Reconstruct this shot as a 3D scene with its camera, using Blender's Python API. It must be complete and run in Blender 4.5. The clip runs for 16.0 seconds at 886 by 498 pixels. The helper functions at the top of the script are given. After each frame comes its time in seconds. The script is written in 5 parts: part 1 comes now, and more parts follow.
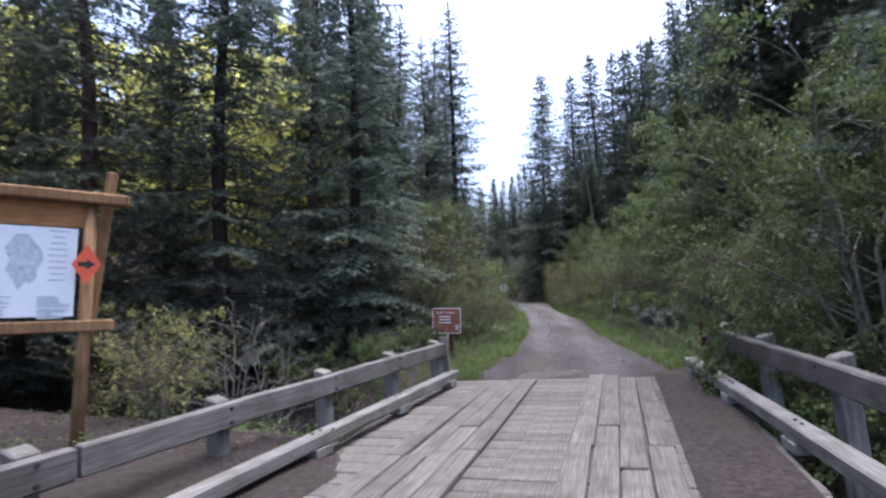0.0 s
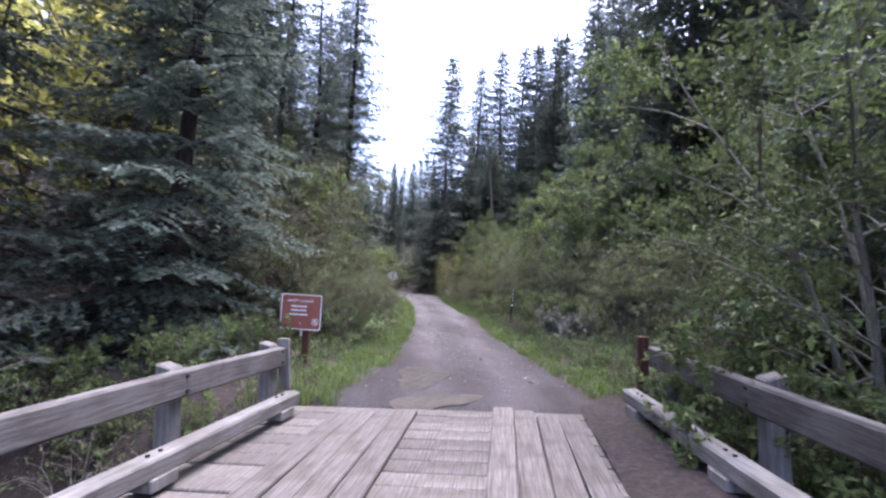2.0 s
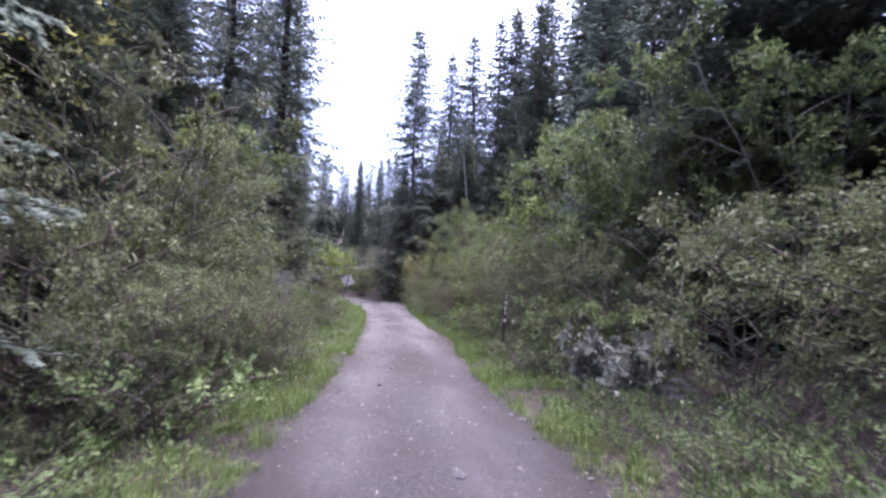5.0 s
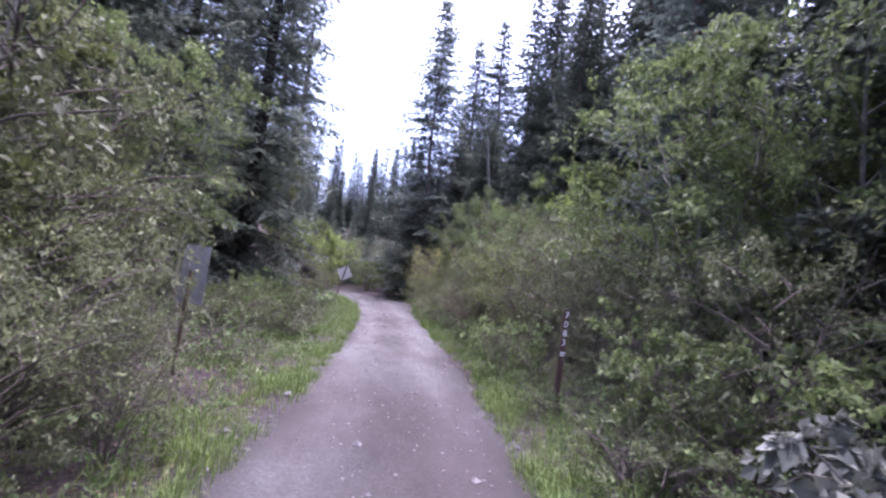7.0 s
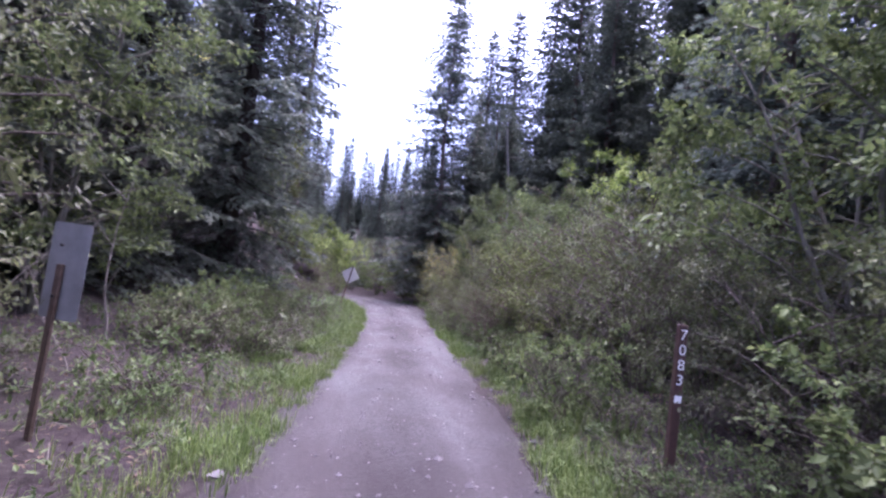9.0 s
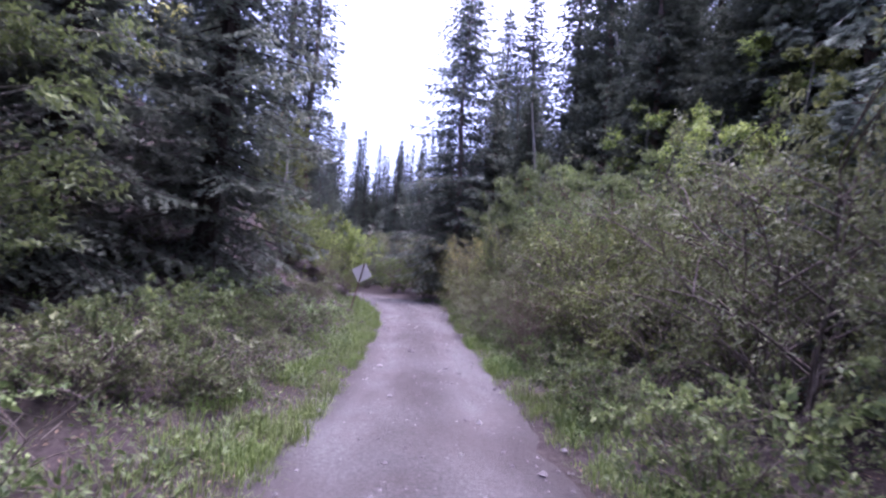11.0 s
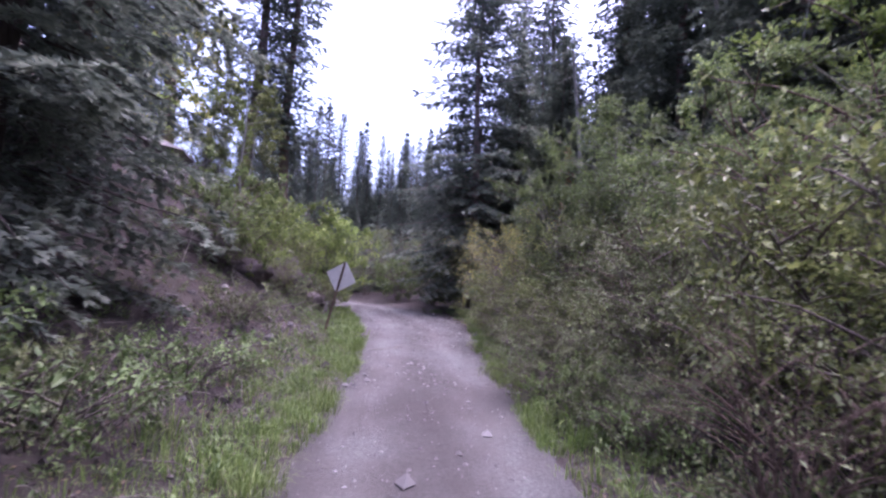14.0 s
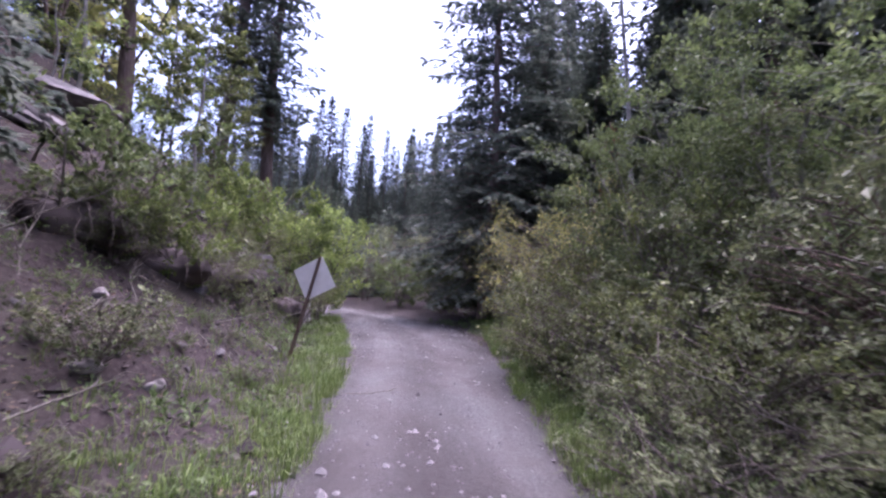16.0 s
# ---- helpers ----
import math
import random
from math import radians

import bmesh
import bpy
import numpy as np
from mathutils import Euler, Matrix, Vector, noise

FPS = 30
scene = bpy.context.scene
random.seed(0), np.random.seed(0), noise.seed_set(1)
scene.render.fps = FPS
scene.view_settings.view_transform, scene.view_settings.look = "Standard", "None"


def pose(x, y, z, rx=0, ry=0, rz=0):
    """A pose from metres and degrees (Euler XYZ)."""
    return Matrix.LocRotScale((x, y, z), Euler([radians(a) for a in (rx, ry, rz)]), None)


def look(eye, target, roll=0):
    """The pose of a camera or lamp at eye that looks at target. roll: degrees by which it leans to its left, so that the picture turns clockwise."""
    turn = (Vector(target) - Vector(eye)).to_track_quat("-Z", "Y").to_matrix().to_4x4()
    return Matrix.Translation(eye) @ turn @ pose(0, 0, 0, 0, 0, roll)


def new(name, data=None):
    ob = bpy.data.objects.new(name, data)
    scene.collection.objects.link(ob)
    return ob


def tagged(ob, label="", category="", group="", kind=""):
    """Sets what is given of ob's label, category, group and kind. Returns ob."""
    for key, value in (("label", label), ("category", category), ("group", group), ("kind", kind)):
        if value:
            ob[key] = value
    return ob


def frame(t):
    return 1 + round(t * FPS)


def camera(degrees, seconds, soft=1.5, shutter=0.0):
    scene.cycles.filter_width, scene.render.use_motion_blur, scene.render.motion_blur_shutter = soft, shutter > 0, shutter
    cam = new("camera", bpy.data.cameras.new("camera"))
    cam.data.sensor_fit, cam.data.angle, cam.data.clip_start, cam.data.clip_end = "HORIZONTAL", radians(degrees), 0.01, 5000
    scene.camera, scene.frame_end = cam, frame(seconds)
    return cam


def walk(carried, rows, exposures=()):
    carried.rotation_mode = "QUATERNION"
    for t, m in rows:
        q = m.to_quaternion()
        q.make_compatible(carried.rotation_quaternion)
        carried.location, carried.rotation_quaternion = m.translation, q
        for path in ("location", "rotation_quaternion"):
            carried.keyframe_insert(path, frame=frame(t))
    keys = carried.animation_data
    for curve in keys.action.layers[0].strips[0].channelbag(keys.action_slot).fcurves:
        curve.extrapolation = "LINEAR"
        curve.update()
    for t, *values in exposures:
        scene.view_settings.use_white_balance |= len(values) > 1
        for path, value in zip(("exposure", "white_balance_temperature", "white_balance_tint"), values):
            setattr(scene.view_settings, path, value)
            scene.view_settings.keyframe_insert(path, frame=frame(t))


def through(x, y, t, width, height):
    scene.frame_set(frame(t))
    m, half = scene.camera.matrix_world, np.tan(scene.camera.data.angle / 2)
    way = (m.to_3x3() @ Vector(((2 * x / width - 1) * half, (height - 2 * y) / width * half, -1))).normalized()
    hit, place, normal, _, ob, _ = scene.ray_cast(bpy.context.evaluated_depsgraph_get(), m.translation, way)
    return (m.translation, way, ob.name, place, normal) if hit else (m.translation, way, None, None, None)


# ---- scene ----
cam = camera(85.2, 16.0, soft=2.4, shutter=0.3)
PATH = [
    (0, (0.778, 0.626, 1.778), (0.682, 2.617, 1.934), -1.5),
    (0.5, (0.864, 1.501, 1.686), (0.883, 3.494, 1.855), 0.5),
    (1, (0.969, 2.37, 1.691), (1.105, 4.358, 1.865), 0.7),
    (1.5, (1.139, 3.211, 1.655), (1.385, 5.188, 1.832), 1.1),
    (2, (1.203, 3.862, 1.696), (1.54, 5.83, 1.812), 3.4),
    (2.5, (1.362, 4.519, 1.641), (1.735, 6.479, 1.777), 1.5),
    (3, (1.545, 5.31, 1.67), (1.954, 7.262, 1.809), 1.4),
    (3.5, (1.732, 6.246, 1.656), (2.179, 8.19, 1.795), 2.2),
    (4, (1.98, 7.27, 1.634), (2.426, 9.215, 1.771), 2.0),
    (6.3, (3.36, 13.1, 1.615), (3.755, 15.055, 1.775), 5.4),
    (6.5, (3.329, 13.464, 1.59), (3.742, 15.415, 1.739), 10.6),
    (7, (3.561, 14.168, 1.645), (3.953, 16.124, 1.782), 6.2),
    (7.5, (3.686, 14.85, 1.638), (4.062, 16.805, 1.823), 4.9),
    (8, (3.784, 15.515, 1.619), (4.151, 17.472, 1.807), 4.5),
    (8.5, (3.841, 16.154, 1.603), (4.195, 18.116, 1.763), 5.6),
    (9, (3.91, 16.746, 1.597), (4.249, 18.712, 1.741), 5.8),
    (11.5, (4.325, 20.499, 1.657), (4.567, 22.481, 1.769), 3.5),
    (12, (4.454, 21.613, 1.666), (4.671, 23.597, 1.798), 3.4),
    (12.5, (4.564, 22.81, 1.651), (4.776, 24.794, 1.795), 3.1),
    (13, (4.689, 23.977, 1.616), (4.899, 25.961, 1.757), 1.3),
    (13.5, (4.744, 24.967, 1.65), (4.96, 26.951, 1.78), 2.5),
    (14, (4.807, 25.884, 1.652), (5.036, 27.867, 1.78), 3.3),
    (14.5, (4.902, 26.869, 1.619), (5.125, 28.853, 1.738), 2.4),
    (15, (4.949, 27.829, 1.625), (5.174, 29.812, 1.751), 2.6),
    (15.5, (4.991, 28.79, 1.637), (5.212, 30.774, 1.764), 3.0),
    (16, (5.02, 29.905, 1.631), (5.227, 31.889, 1.775), 3.9),
]
# Stops and white balance along the way.
EXPOSURES = [(0.0, 1.75, 5450, 14), (1.0, 2.05, 5430, 18), (3.0, 2.35, 5420, 25), (7.0, 2.55, 5290, 34), (9.0, 2.45, 5200, 41), (12.5, 2.35, 5240, 43), (16.0, 2.3, 5340, 37)]
walk(cam, [(t, look(eye, target, roll)) for t, eye, target, roll in PATH], EXPOSURES)

# ---- light ----
world = bpy.data.worlds.new("world")
scene.world = world
world.use_nodes = True
_wn = world.node_tree.nodes
sky = _wn.new("ShaderNodeTexSky")
sky.sky_type = "NISHITA"
sky.sun_disc = False
sky.sun_elevation, sky.sun_rotation = radians(78), radians(45)
sky.dust_density, sky.air_density, sky.ozone_density = 8.0, 0.8, 1.0
world.node_tree.links.new(sky.outputs["Color"], _wn["Background"].inputs["Color"])
_wn["Background"].inputs["Strength"].default_value = 0.15
sun_data = bpy.data.lights.new("sun", "SUN")
sun_data.energy, sun_data.angle, sun_data.color = 0.75, radians(80), (1.0, 0.97, 0.92)
sun = new("sun", sun_data)
sun.matrix_world = look((4.4, 4.4, 29.5), (0, 0, 0))


# ---- materials ----
def material(name, rough=0.8, metal=0.0, spec=0.3):
    m = bpy.data.materials.new(name)
    m.use_nodes = True
    b = m.node_tree.nodes["Principled BSDF"]
    b.inputs["Roughness"].default_value, b.inputs["Metallic"].default_value = rough, metal
    b.inputs["Specular IOR Level"].default_value = spec
    return m, m.node_tree.nodes, m.node_tree.links, b


def noise_node(nodes, links, scale, detail=4.0, rough=0.6, space="Object", stretch=None):
    c = nodes.new("ShaderNodeTexCoord")
    n = nodes.new("ShaderNodeTexNoise")
    n.inputs["Scale"].default_value, n.inputs["Detail"].default_value, n.inputs["Roughness"].default_value = scale, detail, rough
    if stretch:
        mp = nodes.new("ShaderNodeMapping")
        mp.inputs["Scale"].default_value = stretch
        links.new(c.outputs[space], mp.inputs["Vector"])
        links.new(mp.outputs["Vector"], n.inputs["Vector"])
    else:
        links.new(c.outputs[space], n.inputs["Vector"])
    return n


def ramp(nodes, links, source, stops):
    r = nodes.new("ShaderNodeValToRGB")
    e = r.color_ramp.elements
    while len(e) < len(stops):
        e.new(0.5)
    for k, (p, c) in zip(e, stops):
        k.position, k.color = p, (*c, 1)
    links.new(source, r.inputs["Fac"])
    return r


def mixed(nodes, links, fac, a, b, kind="MIX"):
    x = nodes.new("ShaderNodeMix")
    x.data_type, x.blend_type = "RGBA", kind
    for slot, v in ((0, fac), (6, a), (7, b)):
        if hasattr(v, "is_linked"):
            links.new(v, x.inputs[slot])
        else:
            x.inputs[slot].default_value = v
    return x.outputs[2]


def bump(nodes, links, bsdf, source, strength, distance=0.02):
    k = nodes.new("ShaderNodeBump")
    k.inputs["Strength"].default_value, k.inputs["Distance"].default_value = strength, distance
    links.new(source, k.inputs["Height"])
    links.new(k.outputs["Normal"], bsdf.inputs["Normal"])


def leafy(name, dark, light, tint, rough=0.55, through=0.25, patch=1.6, young=None):
    """Foliage: each piece its own shade, slow patches over the crown, light passing through."""
    m, n, l, b = material(name, max(rough, 0.5), 0, 0.26)
    geo = n.new("ShaderNodeNewGeometry")
    info = n.new("ShaderNodeObjectInfo")
    r = ramp(n, l, geo.outputs["Random Per Island"], [(0.0, dark), (0.55, tuple((x + y) / 2 for x, y in zip(dark, light))), (1.0, light)])
    big = noise_node(n, l, patch, 3.0)
    f = ramp(n, l, big.outputs["Fac"], [(0.38, (0, 0, 0)), (0.66, (1, 1, 1))])
    c = mixed(n, l, f.outputs["Color"], r.outputs["Color"], (*tint, 1))
    if young:
        # Last summer's growth, at the ends of the limbs, is paler than the old needles.
        g = n.new("ShaderNodeAttribute")
        g.attribute_name = "growth"
        k = ramp(n, l, g.outputs["Fac"], [(0.50, (0, 0, 0)), (0.95, (1, 1, 1))])
        c = mixed(n, l, k.outputs["Color"], c, (*young, 1))
    hue = n.new("ShaderNodeHueSaturation")
    span = n.new("ShaderNodeMapRange")
    span.inputs["To Min"].default_value, span.inputs["To Max"].default_value = 0.72, 1.28
    l.new(info.outputs["Random"], span.inputs["Value"])
    # Every limb is a little lighter or darker than its neighbours.
    limb = n.new("ShaderNodeAttribute")
    limb.attribute_name = "tone"
    plus, times = n.new("ShaderNodeMath"), n.new("ShaderNodeMath")
    plus.operation, times.operation = "ADD", "MULTIPLY"
    plus.inputs[1].default_value = 1.0
    l.new(limb.outputs["Fac"], plus.inputs[0])
    l.new(plus.outputs["Value"], times.inputs[0])
    l.new(span.outputs["Result"], times.inputs[1])
    l.new(times.outputs["Value"], hue.inputs["Value"])
    l.new(mixed(n, l, 0.7 if young else 0.5, r.outputs["Color"], c), hue.inputs["Color"])
    l.new(hue.outputs["Color"], b.inputs["Base Color"])
    t = n.new("ShaderNodeBsdfTranslucent")
    l.new(hue.outputs["Color"], t.inputs["Color"])
    s = n.new("ShaderNodeMixShader")
    s.inputs["Fac"].default_value = through
    l.new(b.outputs["BSDF"], s.inputs[1])
    l.new(t.outputs["BSDF"], s.inputs[2])
    l.new(s.outputs["Shader"], n["Material Output"].inputs["Surface"])
    return m


NEEDLE_BLUE = leafy("blue_spruce_needles", (0.058, 0.080, 0.064), (0.206, 0.242, 0.200), (0.110, 0.144, 0.115), 0.6, 0.48, young=(0.235, 0.275, 0.225))
NEEDLE_DARK = leafy("dark_spruce_needles", (0.055, 0.072, 0.055), (0.190, 0.210, 0.160), (0.105, 0.127, 0.097), 0.6, 0.48, young=(0.155, 0.172, 0.128))
NEEDLE_FAR = leafy("far_conifer_needles", (0.050, 0.065, 0.047), (0.164, 0.184, 0.134), (0.092, 0.114, 0.085), 0.65, 0.34, young=(0.104, 0.120, 0.090))
LEAF_ALDER = leafy("alder_leaves", (0.044, 0.066, 0.025), (0.180, 0.220, 0.080), (0.098, 0.126, 0.043), 0.45, 0.45)
LEAF_WILLOW = leafy("willow_leaves", (0.055, 0.067, 0.030), (0.176, 0.194, 0.088), (0.101, 0.115, 0.050), 0.5, 0.35)
LEAF_YOUNG = leafy("young_aspen_leaves", (0.054, 0.070, 0.023), (0.168, 0.186, 0.062), (0.104, 0.121, 0.036), 0.45, 0.4)
# Yellow-green leaves, their colour raised to stand for sun falling on them.
LEAF_BRIGHT = leafy("yellow_green_leaves_sun_brightened", (0.096, 0.136, 0.032), (0.285, 0.345, 0.102), (0.182, 0.238, 0.058), 0.5, 0.45)
LEAF_AUTUMN = leafy("turning_leaves", (0.125, 0.132, 0.042), (0.340, 0.330, 0.115), (0.225, 0.222, 0.072), 0.5, 0.35)
# Direct sun on the hillside trees is put into this pale leaf colour.
LEAF_SUN_PAINTED = leafy("yellow_green_leaves_painted_sunlit", (0.250, 0.260, 0.070), (0.600, 0.580, 0.210), (0.420, 0.430, 0.130), 0.5, 0.5)
GRASS = leafy("grass_blades", (0.048, 0.088, 0.019), (0.176, 0.242, 0.060), (0.124, 0.140, 0.048), 0.55, 0.3, 0.5)
HERB = leafy("herb_leaves", (0.055, 0.092, 0.028), (0.175, 0.230, 0.083), (0.110, 0.138, 0.051), 0.5, 0.3, 0.8)
LEAF_SILVER = leafy("silver_grey_leaves", (0.074, 0.080, 0.062), (0.215, 0.220, 0.185), (0.140, 0.146, 0.120), 0.7, 0.3, 0.9)
LITTER = leafy("dead_leaves", (0.075, 0.050, 0.035), (0.240, 0.180, 0.120), (0.140, 0.100, 0.070), 0.8, 0.1, 1.0)
RED_NEEDLE = leafy("rust_red_dead_needles", (0.090, 0.035, 0.022), (0.210, 0.080, 0.045), (0.150, 0.060, 0.035), 0.7, 0.1)


def bark(name, a, b_, c_, scale=6.0):
    m, n, l, b = material(name, 0.9, 0, 0.15)
    x = noise_node(n, l, scale, 6.0, 0.7, stretch=(3, 3, 0.45))
    r = ramp(n, l, x.outputs["Fac"], [(0.3, a), (0.52, b_), (0.72, c_)])
    l.new(r.outputs["Color"], b.inputs["Base Color"])
    bump(n, l, b, x.outputs["Fac"], 0.8, 0.04)
    return m


BARK = bark("spruce_bark", (0.050, 0.036, 0.030), (0.120, 0.088, 0.074), (0.200, 0.155, 0.130))
BARK_RED = bark("reddish_bark", (0.055, 0.034, 0.028), (0.115, 0.074, 0.060), (0.190, 0.132, 0.110))
PEELED = bark("peeled_pinkish_trunk", (0.095, 0.072, 0.062), (0.215, 0.168, 0.148), (0.330, 0.275, 0.250))
# Darker spruce bark: the shade inside the big crowns is put into its colour.
BARK_DARK = bark("spruce_bark_painted_shade", (0.020, 0.016, 0.014), (0.052, 0.042, 0.036), (0.095, 0.080, 0.070))
BARK_PALE = bark("pale_bark", (0.090, 0.084, 0.074), (0.190, 0.180, 0.162), (0.300, 0.290, 0.265), 9.0)
TWIG_DARK = bark("brown_twigs", (0.050, 0.040, 0.034), (0.110, 0.092, 0.080), (0.180, 0.155, 0.135), 14.0)
TWIG_BROWN = bark("red_brown_twigs", (0.060, 0.042, 0.034), (0.125, 0.090, 0.074), (0.200, 0.150, 0.125), 14.0)
ALDER_BARK = bark("grey_green_bark", (0.070, 0.066, 0.052), (0.150, 0.142, 0.118), (0.240, 0.230, 0.200), 9.0)
TWIG = bark("grey_dead_twigs", (0.079, 0.068, 0.058), (0.173, 0.155, 0.137), (0.259, 0.238, 0.216), 14.0)


def weathered(name, a, b_, c_, stretch, rough=0.85):
    m, n, l, b = material(name, rough, 0, 0.2)
    x = noise_node(n, l, 9.0, 7.0, 0.65, stretch=stretch)
    y = noise_node(n, l, 1.7, 4.0, 0.6)
    r = ramp(n, l, x.outputs["Fac"], [(0.28, a), (0.5, b_), (0.74, c_)])
    info = n.new("ShaderNodeObjectInfo")
    span = n.new("ShaderNodeMapRange")
    span.inputs["To Min"].default_value, span.inputs["To Max"].default_value = 0.82, 1.16
    l.new(info.outputs["Random"], span.inputs["Value"])
    hue = n.new("ShaderNodeHueSaturation")
    l.new(span.outputs["Result"], hue.inputs["Value"])
    dirt = ramp(n, l, y.outputs["Fac"], [(0.35, (0.62, 0.60, 0.56)), (0.62, (1, 1, 1))])
    l.new(mixed(n, l, 1.0, r.outputs["Color"], dirt.outputs["Color"], "MULTIPLY"), hue.inputs["Color"])
    l.new(hue.outputs["Color"], b.inputs["Base Color"])
    bump(n, l, b, x.outputs["Fac"], 0.5, 0.012)
    return m


RAIL_WOOD = weathered("weathered_grey_timber", (0.062, 0.055, 0.053), (0.121, 0.113, 0.107), (0.180, 0.171, 0.165), (4, 0.25, 4))
CURB_WOOD = weathered("worn_pale_curb_timber", (0.095, 0.089, 0.082), (0.172, 0.163, 0.153), (0.250, 0.239, 0.225), (4, 0.25, 4))
POST_WOOD = weathered("weathered_grey_post", (0.110, 0.104, 0.096), (0.200, 0.190, 0.180), (0.290, 0.278, 0.262), (4, 4, 0.3))
PLANK_WOOD = weathered("worn_deck_plank", (0.062, 0.053, 0.047), (0.126, 0.113, 0.102), (0.193, 0.179, 0.167), (5, 0.2, 5))
KIOSK_WOOD = weathered("brown_stained_timber", (0.130, 0.072, 0.034), (0.235, 0.140, 0.070), (0.330, 0.210, 0.120), (4, 4, 0.3))
KIOSK_PANEL = weathered("orange_brown_plywood", (0.200, 0.095, 0.036), (0.300, 0.155, 0.062), (0.370, 0.205, 0.090), (0.4, 5, 5))
RED_POST = weathered("red_brown_painted_post", (0.038, 0.018, 0.014), (0.075, 0.034, 0.026), (0.120, 0.062, 0.048), (4, 4, 0.5))


def plain(name, colour, rough=0.6, metal=0.0, vary=0.15, scale=14.0, spec=0.35):
    m, n, l, b = material(name, rough, metal, spec)
    x = noise_node(n, l, scale, 5.0, 0.65)
    r = ramp(n, l, x.outputs["Fac"], [(0.3, tuple(v * (1 - vary) for v in colour)), (0.7, tuple(min(1, v * (1 + vary)) for v in colour))])
    l.new(r.outputs["Color"], b.inputs["Base Color"])
    bump(n, l, b, x.outputs["Fac"], 0.12, 0.005)
    return m


SIGN_BROWN = plain("brown_sign_face", (0.215, 0.078, 0.054), 0.5, 0, 0.12, 5.0)
SIGN_WHITE = plain("white_sign_ink", (0.72, 0.72, 0.72), 0.5, 0, 0.06)
SIGN_GREY = plain("bare_aluminium_sign_back", (0.52, 0.50, 0.475), 0.6, 0.0, 0.10, 5.0)
SIGN_DULL = plain("stained_grey_sign_back", (0.22, 0.22, 0.225), 0.65, 0.0, 0.22, 4.0)
STEEL = plain("rusty_steel_post", (0.120, 0.085, 0.065), 0.7, 0.3, 0.35)
BOLT = plain("dark_bolt_head", (0.050, 0.045, 0.042), 0.5, 0.7)
PAPER = plain("white_map_paper", (0.62, 0.67, 0.72), 0.45, 0, 0.03, 3.0)
PAPER_GREY = plain("grey_map_print", (0.40, 0.46, 0.52), 0.5, 0, 0.25, 22.0)
DIAMOND = plain("orange_red_marker_plastic", (0.55, 0.095, 0.045), 0.5)
BLACK = plain("black_ink", (0.020, 0.020, 0.020), 0.6)
WHITE_DIGIT = plain("white_reflective_digit", (0.72, 0.72, 0.70), 0.5, 0, 0.05)
BROWN_POST = plain("dark_brown_marker_post", (0.055, 0.030, 0.024), 0.6, 0, 0.3)


def rock_material():
    m, n, l, b = material("lichen_grey_rock", 0.9, 0, 0.2)
    x = noise_node(n, l, 3.0, 8.0, 0.7)
    y = noise_node(n, l, 11.0, 6.0, 0.7)
    r = ramp(n, l, x.outputs["Fac"], [(0.3, (0.055, 0.050, 0.052)), (0.55, (0.125, 0.114, 0.114)), (0.75, (0.215, 0.198, 0.190))])
    s = ramp(n, l, y.outputs["Fac"], [(0.55, (0, 0, 0)), (0.72, (1, 1, 1))])
    l.new(mixed(n, l, s.outputs["Color"], r.outputs["Color"], (0.19, 0.18, 0.155, 1)), b.inputs["Base Color"])
    bump(n, l, b, x.outputs["Fac"], 0.7, 0.05)
    return m


ROCK = rock_material()
PALE_STONE = plain("pale_broken_stone", (0.20, 0.182, 0.175), 0.9, 0, 0.25, 9.0, 0.2)


def earth_material(name, stops, patch, fine=28.0, rough=0.95, damp=None, dry=None):
    m, n, l, b = material(name, rough, 0, 0.12)
    x = noise_node(n, l, fine, 7.0, 0.75)
    y = noise_node(n, l, 0.7, 6.0, 0.65)
    r = ramp(n, l, x.outputs["Fac"], stops)
    s = ramp(n, l, y.outputs["Fac"], [(0.40, (0, 0, 0)), (0.62, (1, 1, 1))])
    c = mixed(n, l, s.outputs["Color"], r.outputs["Color"], mixed(n, l, 0.5, r.outputs["Color"], (*patch, 1)))
    if damp:
        w = noise_node(n, l, 0.42, 5.0, 0.6, stretch=(1.6, 0.55, 1))
        k = ramp(n, l, w.outputs["Fac"], [(0.42, (0, 0, 0)), (0.60, (0.75, 0.75, 0.75))])
        c = mixed(n, l, k.outputs["Color"], c, (*damp, 1))
    if dry:
        # Damp clay near the creek, dry pale gravel further on.
        place = n.new("ShaderNodeTexCoord")
        axes = n.new("ShaderNodeSeparateXYZ")
        l.new(place.outputs["Object"], axes.inputs["Vector"])
        far = n.new("ShaderNodeMapRange")
        far.inputs["From Min"].default_value, far.inputs["From Max"].default_value = 13.0, 24.0
        l.new(axes.outputs["Y"], far.inputs["Value"])
        c = mixed(n, l, far.outputs["Result"], c, mixed(n, l, 1.0, c, (*dry, 1), "MULTIPLY"))
        # Wheels have packed two paler tracks; loose darker grit lies between and beside them.
        track = n.new("ShaderNodeAttribute")
        track.attribute_name = "track"
        worn = ramp(n, l, track.outputs["Fac"], [(0.05, (0.80, 0.79, 0.78)), (0.85, (1.08, 1.08, 1.07))])
        c = mixed(n, l, 1.0, c, worn.outputs["Color"], "MULTIPLY")
    l.new(c, b.inputs["Base Color"])
    bump(n, l, b, x.outputs["Fac"], 0.9, 0.05)
    return m


